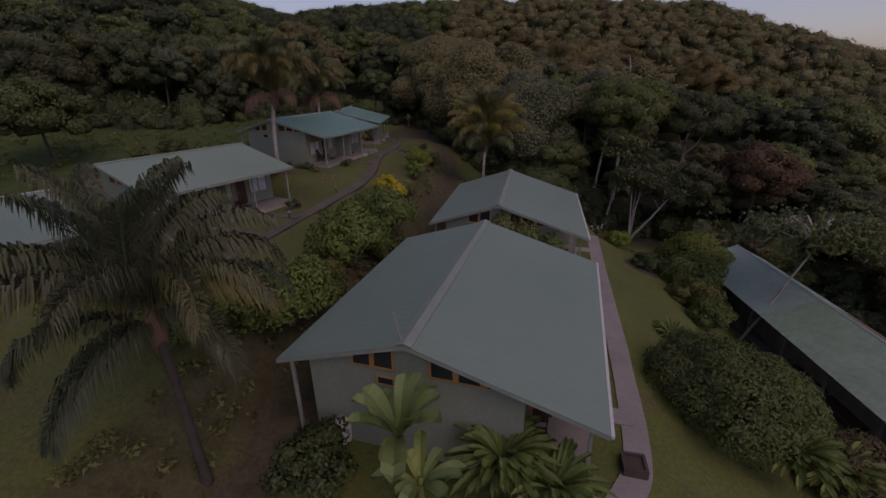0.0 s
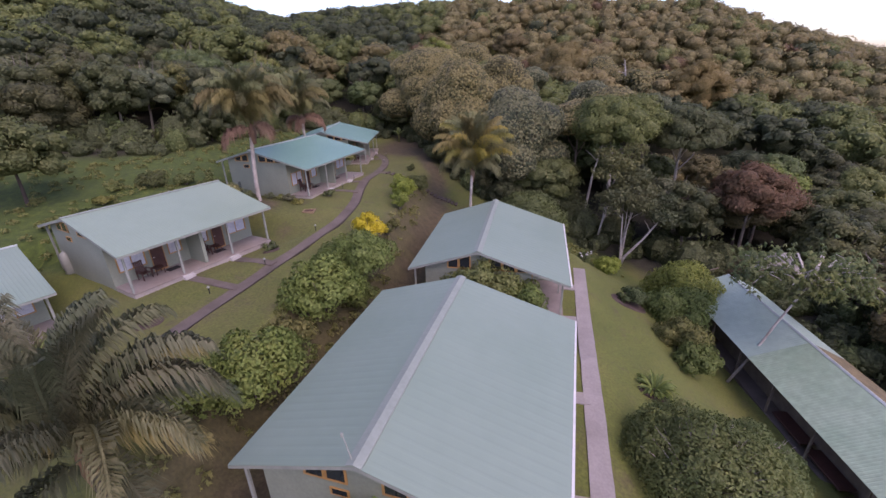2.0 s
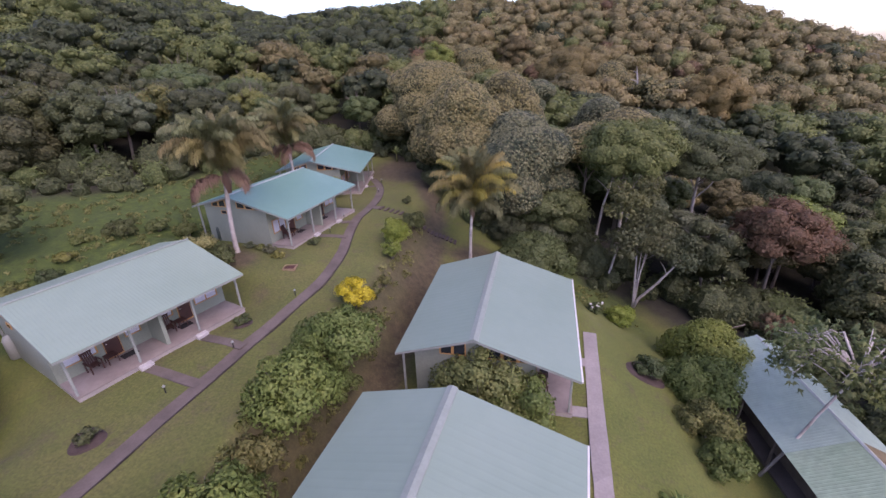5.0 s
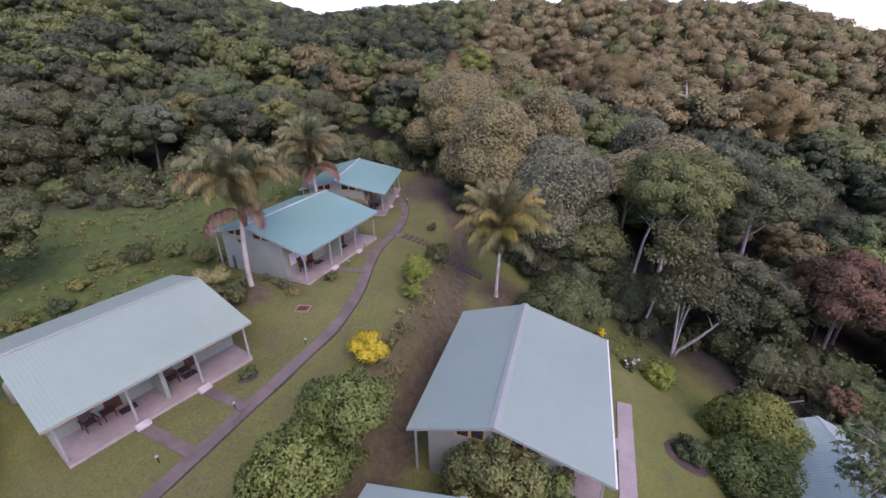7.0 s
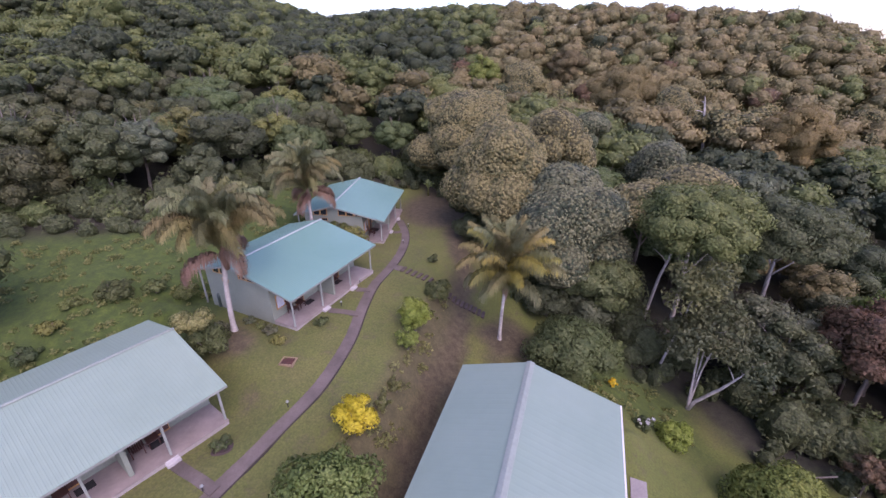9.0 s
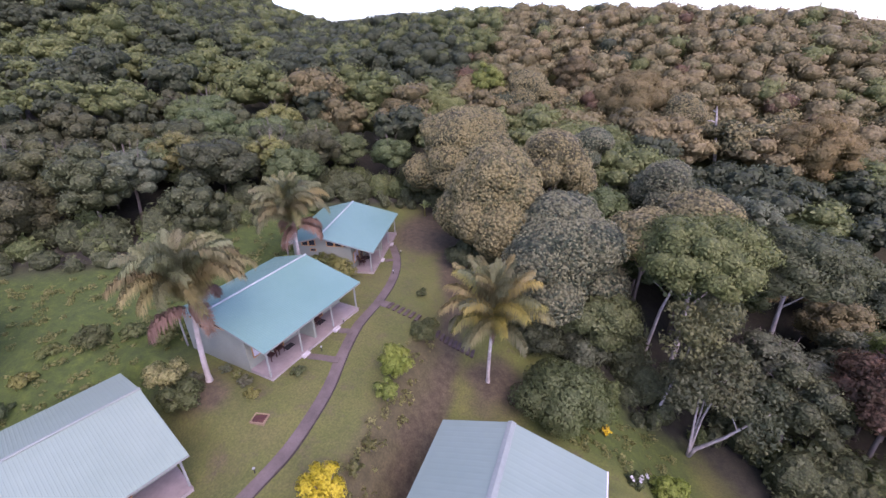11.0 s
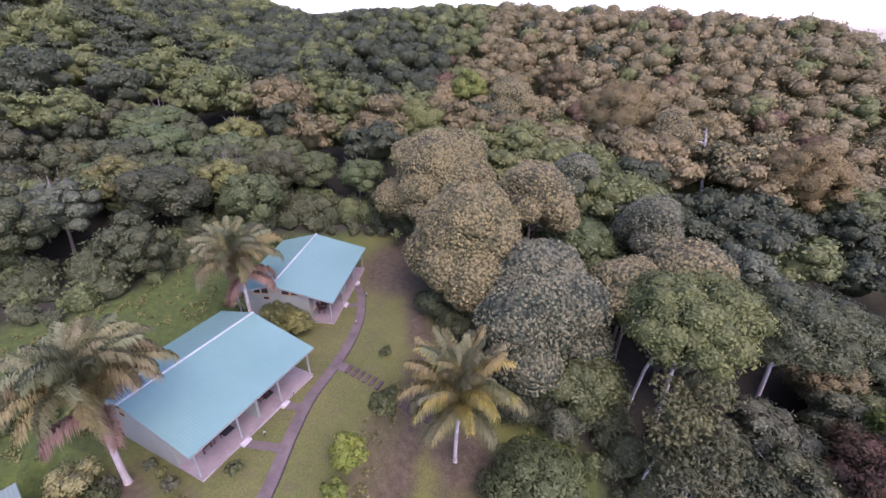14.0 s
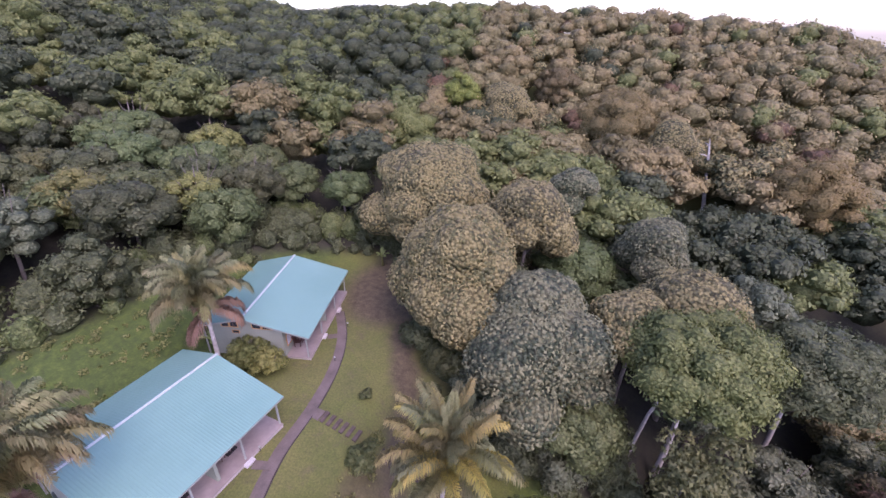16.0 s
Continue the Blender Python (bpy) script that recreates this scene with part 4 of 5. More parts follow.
BLOOM = "domed tree covered in cream blossom at the wood's edge"
PALE = "domed tree with pale grey-green blossom"
specimen(-8.6, 71.5, 18.4, 7.0, LEAF_BLOOM, BLOOM, 101, flat=1.0, deep=1.1, lumps=11, lobe=0.44, domed=True)
specimen(-1.1, 67.2, 14.6, 7.5, LEAF_BLOOM_PALE, "broad domed tree with pale blossom", 102, flat=0.85, deep=0.95, lumps=12, lobe=0.42, domed=True)
specimen(-16.5, 84.0, 21.4, 8.2, LEAF_BLOOM, BLOOM, 103, flat=0.75, deep=0.85, lumps=13, lobe=0.42, domed=True)
specimen(-4.0, 80.2, 19.4, 5.4, LEAF_BLOOM, BLOOM, 104, flat=0.85, deep=0.95, lumps=10, lobe=0.44, domed=True)
specimen(7.0, 71.0, 13.6, 4.4, LEAF_BLOOM, BLOOM, 105, flat=0.75, deep=0.9, lumps=10, lobe=0.44, domed=True)
specimen(11.8, 74.0, 14.7, 5.6, LEAF_BLOOM, BLOOM, 106, flat=0.75, deep=0.8, lumps=10, lobe=0.44, domed=True)
specimen(11.2, 67.5, 13.2, 5.2, LEAF_MID, "tall green tree with a bare pale trunk", 107, BARK_PALE, deep=0.62, lumps=46)
specimen(0.2, 92.0, 17.6, 3.6, LEAF_BLOOM_PALE, PALE, 108, flat=0.8, deep=0.9, lumps=8, domed=True)
specimen(9.2, 84.0, 15.2, 4.4, LEAF_BLOOM_PALE, PALE, 114, flat=0.9, deep=1.0, lumps=9, domed=True)
specimen(-15.4, 125.0, 23.2, 6.6, LEAF_BLOOM, BLOOM, 115, flat=0.7, deep=0.7, lumps=9, gap=0.42, domed=True)
specimen(15.2, 120.0, 17.9, 5.6, LEAF_BLOOM, BLOOM, 116, flat=0.8, deep=0.8, lumps=9, gap=0.42, domed=True)
specimen(-30.3, 106.0, 20.4, 6.2, LEAF_OLIVE, "olive-green tree standing above the wood", 117, deep=0.7)
specimen(5.4, 128.0, 22.0, 7.4, LEAF_BROWN, "broad dark olive-brown tree standing above the wood", 118, deep=0.75, lumps=44)
specimen(-24.2, 124.0, 24.5, 3.7, LEAF_LIGHT, "bright yellow-green tree on the hillside", 119, deep=1.1, lumps=26)
specimen(-7.0, 134.0, 26.3, 4.7, LEAF_BROWN, "russet brown tree standing above the wood", 120, deep=1.1, lumps=28)
specimen(32.0, 108.0, 17.2, 5.8, LEAF_BROWN, "brown thin-leaved tree on the hillside", 121, deep=1.0, lumps=38)
specimen(16.8, 76.0, 13.2, 3.2, LEAF_GREY, "grey-green tree in the wood", 122, deep=0.8, lumps=26)
specimen(20.6, 72.5, 11.6, 5.4, LEAF_DARK, "spreading dark green tree on pale limbs", 109, BARK_PALE, flat=0.5, deep=0.62, lumps=46)
specimen(25.6, 61.8, 6.3, 4.2, LEAF_RED, "rusty red-leaved tree in the wood", 110, deep=0.8)
specimen(23.0, 53.4, -1.4, 1.5, LEAF_RED, "small rusty-leaved tree behind the long shed", 111, deep=0.8, lumps=20, leaf=0.1)
specimen(-39.6, 35.9, 14.4, 3.9, LEAF_MID, "green broadleaf tree standing in the meadow", 112, BARK_DARK, deep=0.75)
specimen(28.5, 66.0, 5.5, 3.6, LEAF_LIGHT, "bright green tree in the wood", 113, deep=0.9)


# ---- palms ----
def frond_mesh(seed, mat, length, rise, fall, leaf=0.8, pairs=120, start=13):
    """A plumed leaf along +x: its midrib leaves at rise degrees, ends at fall, with long leaflets hanging from it."""
    r = np.random.default_rng(seed)
    ts = np.linspace(0.0, 1.0, pairs)
    ang = np.radians(rise + (fall - rise) * ts ** 1.9)
    step = length / (pairs - 1)
    p = np.stack([np.cumsum(np.cos(ang)) * step, 0.05 * length * np.sin(ts * 2.5 + seed), np.cumsum(np.sin(ang)) * step], -1)
    d = np.stack([np.cos(ang), np.zeros(pairs), np.sin(ang)], -1)
    up = np.stack([-np.sin(ang), np.zeros(pairs), np.cos(ang)], -1)
    side = np.tile(np.array((0.0, 1.0, 0.0)), (pairs, 1))
    down = np.array((0, 0, -1.0))
    size0 = leaf * (0.35 + 0.65 * np.sin(np.pi * np.clip(ts * 0.85 + 0.12, 0, 1)))[:, None]
    quads = []
    for s in (-1, 1):
        for tier in (0.2, 0.7):
            size = size0 * r.uniform(0.75, 1.2, (pairs, 1))
            out = side * s * (tier + r.normal(0, 0.12, (pairs, 1))) + d * r.uniform(0.3, 0.6, (pairs, 1)) + up * r.normal(0.25, 0.15, (pairs, 1))
            out /= np.linalg.norm(out, axis=1, keepdims=True)
            mid = p + out * size * 0.38
            tip = mid + (out * 0.25 + down * r.uniform(0.7, 1.0, (pairs, 1)) + d * 0.1) * size * 0.68
            wide = d * 0.031
            quads.append(np.stack([p - wide * 0.6, mid - wide, tip, mid + wide], 1)[start:])
    w = side * 0.035
    rail = np.stack([p[:-1] - w[:-1], p[1:] - w[1:] * 0.8, p[1:] + w[1:] * 0.8, p[:-1] + w[:-1]], 1)
    quads.append(rail + np.array((0, 0, 0.01)))
    return leaf_mesh("frond", mat, quads)


def palm(x, y, hub, label, mats, length=3.4, seed=1, lean=(0.0, 0.0), girth=0.16, bark=BARK_PALE, sink=0.0):
    """mats: material, number of leaves, share of the length, rise and fall in degrees."""
    z = height(x, y)
    root = thing("palm_tree", pose(x, y, z - 0.1 - sink), label, "palm")
    r = random.Random(seed)
    tall = hub - z + 0.1 + sink
    pts = [(lean[0] * k * k * tall, lean[1] * k * k * tall, tall * k) for k in (0, 0.02, 0.1, 0.25, 0.45, 0.65, 0.85, 0.97)]
    part("trunk", tube(pts, [girth * 1.5, girth * 1.35, girth * 1.05, girth, girth * 0.95, girth * 0.9, girth * 0.95, girth * 0.7], 10), bark, root, smooth_faces=True)
    top = Vector((lean[0] * tall, lean[1] * tall, tall))
    part("crownshaft", tube([top - Vector((0, 0, 1.5)), top - Vector((0, 0, 0.5)), top + Vector((0, 0, 0.3))], [girth * 0.9, girth * 1.9, girth * 0.8], 8), FROND_RUST, root, "fibrous red-brown crown base", True)
    i = 0
    for tier, (m, count, share, rise, fall) in enumerate(mats):
        meshes = [frond_mesh(seed * 100 + tier * 10 + k, m, length * share, rise + 6 * k, fall - 12 * k, leaf=0.235 * length) for k in range(2)]
        for k in range(count):
            f = new("frond", meshes[k % 2])
            f.parent = root
            f.matrix_basis = Matrix.Translation(top + Vector((0, 0, 0.1 * (2 - tier)))) @ pose(0, 0, 0, 0, 0, i * 137.5 + r.uniform(-14, 14)) @ pose(0, 0, 0, r.uniform(-12, 12), r.uniform(-9, 9), 0)
            i += 1
    return root


palm(-22.9, 43.3, 12.6, "tall palm with shaggy drooping brownish fronds beside a bungalow", [(FROND, 10, 0.9, 88, 30), (FROND, 14, 1.0, 82, -15), (FROND_DULL, 14, 1.0, 73, -45), (FROND_DULL, 9, 0.9, 62, -62), (FROND_RUST, 3, 0.6, 15, -86)], 5.6, 1, (0.07, 0.04), 0.19)
palm(-26.0, 58.2, 12.0, "palm with drooping fronds behind the blue roofs", [(FROND, 12, 0.95, 89, 40), (FROND, 12, 1.0, 82, -5), (FROND_DULL, 12, 1.0, 70, -45), (FROND, 6, 0.9, 58, -66), (FROND_RUST, 4, 0.6, 10, -86)], 5.4, 2, (-0.04, 0.05), 0.17, bark=BARK_WHITE)
palm(-4.9, 54.6, 6.9, "palm with yellowing fronds beside the dirt track", [(FROND, 9, 0.9, 89, 62), (FROND_DULL, 9, 1.0, 84, 30), (FROND, 8, 1.0, 78, 5), (FROND_GOLD, 6, 1.0, 76, -8), (FROND_DULL, 8, 0.95, 66, -32), (FROND_GOLD, 5, 0.8, 62, -35), (FROND, 6, 0.7, 48, -66)], 6.2, 3, (0.03, 0.06), 0.15, bark=BARK_WHITE)
palm(-9.0, 16.0, 7.4, "near palm with shaggy grey-green fronds", [(FROND_GREY, 6, 0.95, 84, 30), (FROND_GREY, 7, 1.0, 68, -30), (FROND_GREY, 6, 1.0, 50, -60), (FROND_DULL, 4, 0.95, 40, -66), (FROND_GREY, 4, 0.95, 20, -75)], 4.8, 4, (-0.06, 0.03), 0.15, bark=BARK_DARK)


# ---- shrubs ----
def shrub(x, y, radius, tall, mat, label, seed, lumps=9, name="shrub", category="shrub", lift=0.45, fine=0.78, twigs=0, core=0.74):
    z = height(x, y)
    root = thing(name, pose(x, y, z - 0.05), label, category)
    r = random.Random(seed)
    stems = [tube([(0, 0, -0.2), (math.cos(a) * radius * 0.3, math.sin(a) * radius * 0.3, tall * 0.4), (math.cos(a) * radius * 0.6, math.sin(a) * radius * 0.6, tall * 0.75)], [0.05, 0.035, 0.012], 5) for a in (0.4, 1.9, 3.3, 4.9)]
    part("stems", join(*stems), BARK, root)
    if twigs:
        rods = []
        for i in range(twigs):
            a, e = i * 2.4 + r.uniform(-0.4, 0.4), r.uniform(0.5, 1.4)
            tip = Vector((math.cos(a) * math.cos(e) * radius, math.sin(a) * math.cos(e) * radius, tall * lift + math.sin(e) * tall * 0.52)) * r.uniform(0.98, 1.15)
            foot = tip * 0.45
            rods.append(tube([foot, foot.lerp(tip, 0.6) + Vector((r.uniform(-0.1, 0.1), r.uniform(-0.1, 0.1), 0.05)), tip], [0.022, 0.015, 0.006], 4))
        part("twigs", join(*rods), BARK_PALE, root, "bare pale twigs")
    leaf = 0.052 + 0.014 * min(3.0, radius)
    me = crown("leaves", mat, seed, radius, tall * 0.86, int(lumps * (1.1 + 0.35 * min(3.0, radius))), leaf * fine, 0.8, 0.46, size=(0.22, 0.42), spread=0.6, core=core)
    c = new("leaves", me)
    c.parent = root
    c.location = (0, 0, tall * lift)
    TAKEN.append((x, y, radius))
    return root


def strap_plant(x, y, count, length, wide, mat, label, seed, name="strap_leaved_plant", category="plant", upright=0.9, lift=0.0):
    """A clump of long arching leaves from one base."""
    z = height(x, y)
    root = thing(name, pose(x, y, z - 0.03 + lift), label, category)
    r = np.random.default_rng(seed)
    for k in range(min(count, 5)):
        quads = []
        for i in range(k, count, 5):
            a = i * 2.4 + r.uniform(-0.3, 0.3)
            e = upright * r.uniform(0.45, 1.1)
            ln, wd = length * r.uniform(0.7, 1.1), wide * r.uniform(0.8, 1.2)
            out = np.array((math.cos(a), math.sin(a), 0.0))
            sd = np.array((-math.sin(a), math.cos(a), 0.0))
            steps = 7
            prev = None
            for s in range(steps + 1):
                t = s / steps
                p = out * ln * (0.75 * t * math.cos(e)) + np.array((0, 0, ln * (math.sin(e) * t - 0.45 * t * t))) + out * 0.08
                w = sd * wd * (0.25 + 1.5 * t * (1.35 - t)) * (0 if s == steps else 1) * 0.5
                dip = np.array((0, 0, 0.25 * wd))
                row = (p - w + dip, p, p + w + dip)
                if prev:
                    quads.append(np.array((prev[0], prev[1], row[1], row[0])))
                    quads.append(np.array((prev[1], prev[2], row[2], row[1])))
                prev = row
        part_ob = new("leaf", leaf_mesh("leaf", mat, [np.array(quads)]))
        part_ob.parent = root
    return root


shrub(-10.6, 47.4, 0.8, 2.2, LEAF_LIME, "tall narrow bright green shrub on the bank", 239, 10)
for i, (x, y, r, t) in enumerate(((-22.6, 44.6, 0.5, 0.7), (-21.4, 44.4, 0.45, 0.55), (-20.2, 44.0, 0.6, 0.7), (-19.0, 43.4, 0.5, 0.5), (-23.4, 42.6, 0.7, 1.1))):
    shrub(x, y, r, t, LEAF_OLIVE if i % 2 else LEAF_GREY, "small pale-leaved plant at the foot of the wall", 240 + i, 6)
EDGE = "leafy shrub on the edge of the terrace"
shrub(-10.6, 39.6, 1.25, 2.9, LEAF_YELLOW, "round golden-leaved shrub beside the footpath", 201, 11)
shrub(-9.8, 35.2, 2.35, 4.0, LEAF_LIGHT, EDGE, 202, 11, core=0.6)
shrub(-10.3, 30.9, 2.45, 3.7, LEAF_LIGHT, EDGE, 203, 11, core=0.6)
shrub(-9.2, 33.2, 1.2, 1.9, LEAF_LIGHT, EDGE, 204, core=0.6)
shrub(-10.2, 23.6, 2.4, 3.6, LEAF_LIGHT, EDGE, 205, 11, core=0.6)
shrub(-10.4, 27.2, 1.2, 1.5, LEAF_OLIVE, EDGE, 206, core=0.6)
shrub(-12.4, 20.6, 2.08, 2.76, LEAF_LIGHT, EDGE, 207)
shrub(-17.6, 20.6, 1.7, 2.6, LEAF_LIGHT, "leafy shrub beside the footpath", 208)
shrub(-10.9, 49.6, 1.2, 3.4, LEAF_LIME, "tall narrow bright green shrub on the bank", 209, 12)
shrub(-10.0, 41.8, 0.6, 1.5, LEAF_OLIVE, "low straggling hedge on the bank", 210, 6)
shrub(-9.9, 43.6, 0.5, 1.2, LEAF_OLIVE, "low straggling hedge on the bank", 211, 6)
shrub(-11.0, 55.2, 1.2, 1.7, LEAF_MID, "spreading green shrub between the garden steps", 212)
shrub(-13.2, 60.0, 0.6, 0.9, LEAF_MID, "small green shrub on the lawn", 213, 6)
shrub(1.2, 54.4, 3.2, 5.0, LEAF_MID, "broad feathery green bush behind the bungalow", 214, 15)
shrub(-1.0, 34.2, 2.3, 5.4, LEAF_OLIVE, "leafy bush between two bungalows", 215, 13)
shrub(1.5, 33.8, 1.7, 4.2, LEAF_LIGHT, "leafy bush between two bungalows", 216, 10)
shrub(10.3, 43.2, 1.1, 1.4, LEAF_MID, "low clipped bush on the lawn", 217)
shrub(7.2, 51.3, 0.75, 1.0, LEAF_MID, "small bush with white flowers", 218, 6)
shrub(5.1, 54.9, 0.45, 1.2, LEAF_YELLOW, "small yellow-leaved shrub on the slope", 219, 5)
shrub(15.8, 47.8, 3.0, 4.9, LEAF_LIGHT, "bushy green tree above the long shed", 220, 16, lift=0.5)
shrub(13.9, 43.4, 2.5, 3.4, LEAF_LIGHT, "bushy green tree above the long shed", 236, 13, lift=0.5)
shrub(13.2, 39.2, 1.7, 2.6, LEAF_OLIVE, "loose green bush on the slope", 237, 11)
shrub(9.7, 52.0, 1.35, 1.9, LEAF_LIME, "rounded yellow-green bush at the lawn's edge", 238, 12)
shrub(13.4, 36.4, 1.5, 2.4, LEAF_LIGHT, "loose green bush on the slope", 221)
shrub(9.8, 25.0, 2.9, 3.0, LEAF_MID, "large loose twiggy bush beside the lawn", 222, 18, fine=0.5, twigs=60, core=0.45)
shrub(12.6, 27.4, 2.4, 2.6, LEAF_MID, "large loose twiggy bush beside the lawn", 223, 15, fine=0.5, twigs=40, core=0.45)
shrub(14.2, 24.0, 2.0, 3.2, LEAF_BROWN, "brownish bush beside the long shed", 224, 12, fine=0.55)
shrub(-23.2, 41.2, 1.5, 2.0, LEAF_MID, "dark green shrub between two bungalows", 225)
shrub(-25.1, 42.0, 1.4, 2.4, LEAF_CREAM, "pale-flowered shrub between two bungalows", 226, 7)
shrub(-22.0, 59.3, 1.5, 2.6, LEAF_OLIVE, "leafy shrub between the blue-roofed bungalows", 227)
shrub(-24.2, 59.6, 1.7, 3.0, LEAF_MID, "leafy shrub between the blue-roofed bungalows", 228)
shrub(-18.4, 26.0, 0.55, 0.7, LEAF_DARK, "small dark shrub in a round bed", 229, 5)
shrub(-16.9, 35.6, 0.6, 0.8, LEAF_MID, "small shrub on the lawn", 230, 5)
shrub(-17.3, 46.2, 0.6, 0.7, LEAF_MID, "small shrub by the veranda", 231, 5)
for i, (x, y, r, t) in enumerate(((-33.9, 33.6, 1.1, 1.0), (-33.0, 35.8, 0.9, 0.9), (-34.2, 38.0, 0.8, 0.8), (-33.4, 42.6, 1.3, 1.5), (-35.4, 40.4, 0.7, 0.7), (-31.6, 44.4, 0.9, 1.1))):
    shrub(x, y, r, t, LEAF_MID if i % 2 else LEAF_OLIVE, "straggling green bush in the rough meadow", 270 + i, 7)
shrub(-5.6, 17.0, 1.4, 1.7, LEAF_MID, "leafy shrub at the foot of the bungalow", 234)
shrub(-29.8, 45.6, 1.0, 1.3, LEAF_MID, "green bush in the meadow", 235)
strap_plant(9.4, 31.3, 110, 1.9, 0.13, LEAF_LIGHT, "spiky yellow-green plant on the lawn", 301)
strap_plant(0.6, 17.9, 130, 2.9, 0.24, LEAF_LIGHT, "big clump of arching yellow-green leaves", 303, lift=1.3)
strap_plant(2.2, 17.4, 110, 2.6, 0.22, LEAF_LIGHT, "big clump of arching yellow-green leaves", 304, lift=1.0)
strap_plant(11.4, 22.4, 110, 2.7, 0.22, LEAF_LIGHT, "big clump of arching yellow-green leaves", 305, lift=1.3)
strap_plant(13.6, 23.2, 100, 2.7, 0.22, LEAF_LIGHT, "big clump of arching yellow-green leaves", 306, lift=1.3)


def banana(x, y, tall, count, length, label, seed):
    z = height(x, y)
    root = strap_plant(x, y, count, length, length * 0.19, BANANA, label, seed, "banana_plant", "banana plant", 1.15, tall)
    part("stalk", tube([(0, 0, -tall - 0.2), (0.03, 0, -tall * 0.5), (0, 0, 0.3)], [0.15, 0.12, 0.07], 8), LEAF_OLIVE, root, smooth_faces=True)
    return root


banana(-2.4, 16.8, 2.9, 14, 3.2, "large banana plant at the gable of the bungalow", 311)
banana(-1.6, 16.2, 1.9, 9, 2.4, "banana plant at the gable of the bungalow", 312)
banana(-20.9, 79.0, 1.2, 9, 1.9, "banana plant at the wood's edge", 313)
banana(-28.5, 60.0, 1.3, 8, 1.9, "banana plant behind the blue roofs", 314)


def bushy(r2, centre, radii, gap, size):
    p, nrm = lump_stars(r2, centre, radii, gap, radii[0] * 0.7, 0.5, low=-0.2, ragged=0.12)
    return stars(r2, p, nrm, size, 4, 0.7)


def undergrowth():
    """The tangle of low growth under and before the wood."""
    r2 = np.random.default_rng(31)
    made, cores = {"dark": [], "mid": []}, {"dark": [], "mid": []}
    for _ in range(8000):
        x, y = r2.uniform(-75, 60), r2.uniform(20, 92)
        w = wooded(x, y)
        if math.hypot(x - 13.4, y - 55.8) < 4.0 or not (-0.2 < w < 9) or r2.random() > (0.4 if w < 5 else 0.22):
            continue
        s = r2.uniform(0.7, 1.5) * (0.7 if w < 1 else 1.15 if w < 4 else 1.6)
        c = (x, y, height(x, y) + s * 0.45)
        key, tall = "dark" if r2.random() < 0.75 else "mid", s * r2.uniform(0.8, 1.4)
        made[key].append(bushy(r2, c, (s, s, tall), 0.46 + 0.06 * s, 0.24))
        cores[key].append(hull(c, (s * 0.85, s * 0.85, tall * 0.85), 8, 4, r2))
    for key, mat in (("dark", LEAF_DARK), ("mid", LEAF_MID)):
        tagged(new("undergrowth", star_mesh("undergrowth", mat, made[key], cores[key])), "tangled low green growth along the wood's edge", "undergrowth", kind="stuff")
    tufts = []
    for _ in range(7000):
        x, y = r2.uniform(-60, 16), r2.uniform(8, 72)
        bank = -12.5 < x < -7.5 and y < 58 and abs(height(x - 0.5, y) - height(x + 0.5, y)) > 0.5
        field = (x < -29 and y > 30 or 0 < x < 12 and 52 < y < 64) and wooded(x, y) < 0
        if field and not bank and r2.random() < 0.55:
            continue
        if not (bank or field) or near_line(x, y, TRACK) < 1.2:
            continue
        s = r2.uniform(0.15, 0.45)
        tufts.append(bushy(r2, (x, y, height(x, y) + s * 0.3), (s, s, s * 0.8), 0.22, 0.13))
    tagged(new("weeds", star_mesh("weeds", LEAF_OLIVE, tufts)), "rough weeds on the bank and in the meadow", "weeds", kind="stuff")


for i, (x, y, r, t) in enumerate(((-13.4, 71.0, 2.0, 3.6), (-11.2, 68.0, 2.1, 3.8), (-8.2, 66.6, 2.2, 4.0), (-5.6, 65.6, 2.0, 3.8), (-4.4, 62.8, 1.9, 3.4), (-1.4, 61.0, 2.2, 3.8), (2.4, 62.0, 2.2, 3.8), (5.4, 64.6, 2.2, 4.0), (-14.6, 78.0, 2.2, 3.8))):
    if near_line(x, y, TRACK) > 1.6:
        shrub(x, y, r, t, LEAF_DARK if i % 3 else LEAF_GREY, "dark leafy bush at the foot of the domed trees", 260 + i, 12)
TAKEN += [(14.2, 53.8, 6.6), (13.2, 56.6, 4.4), (9.5, 57.5, 2.5), (10.0, 63.0, 2.5)]
plant_wood()
far_wood()
undergrowth()


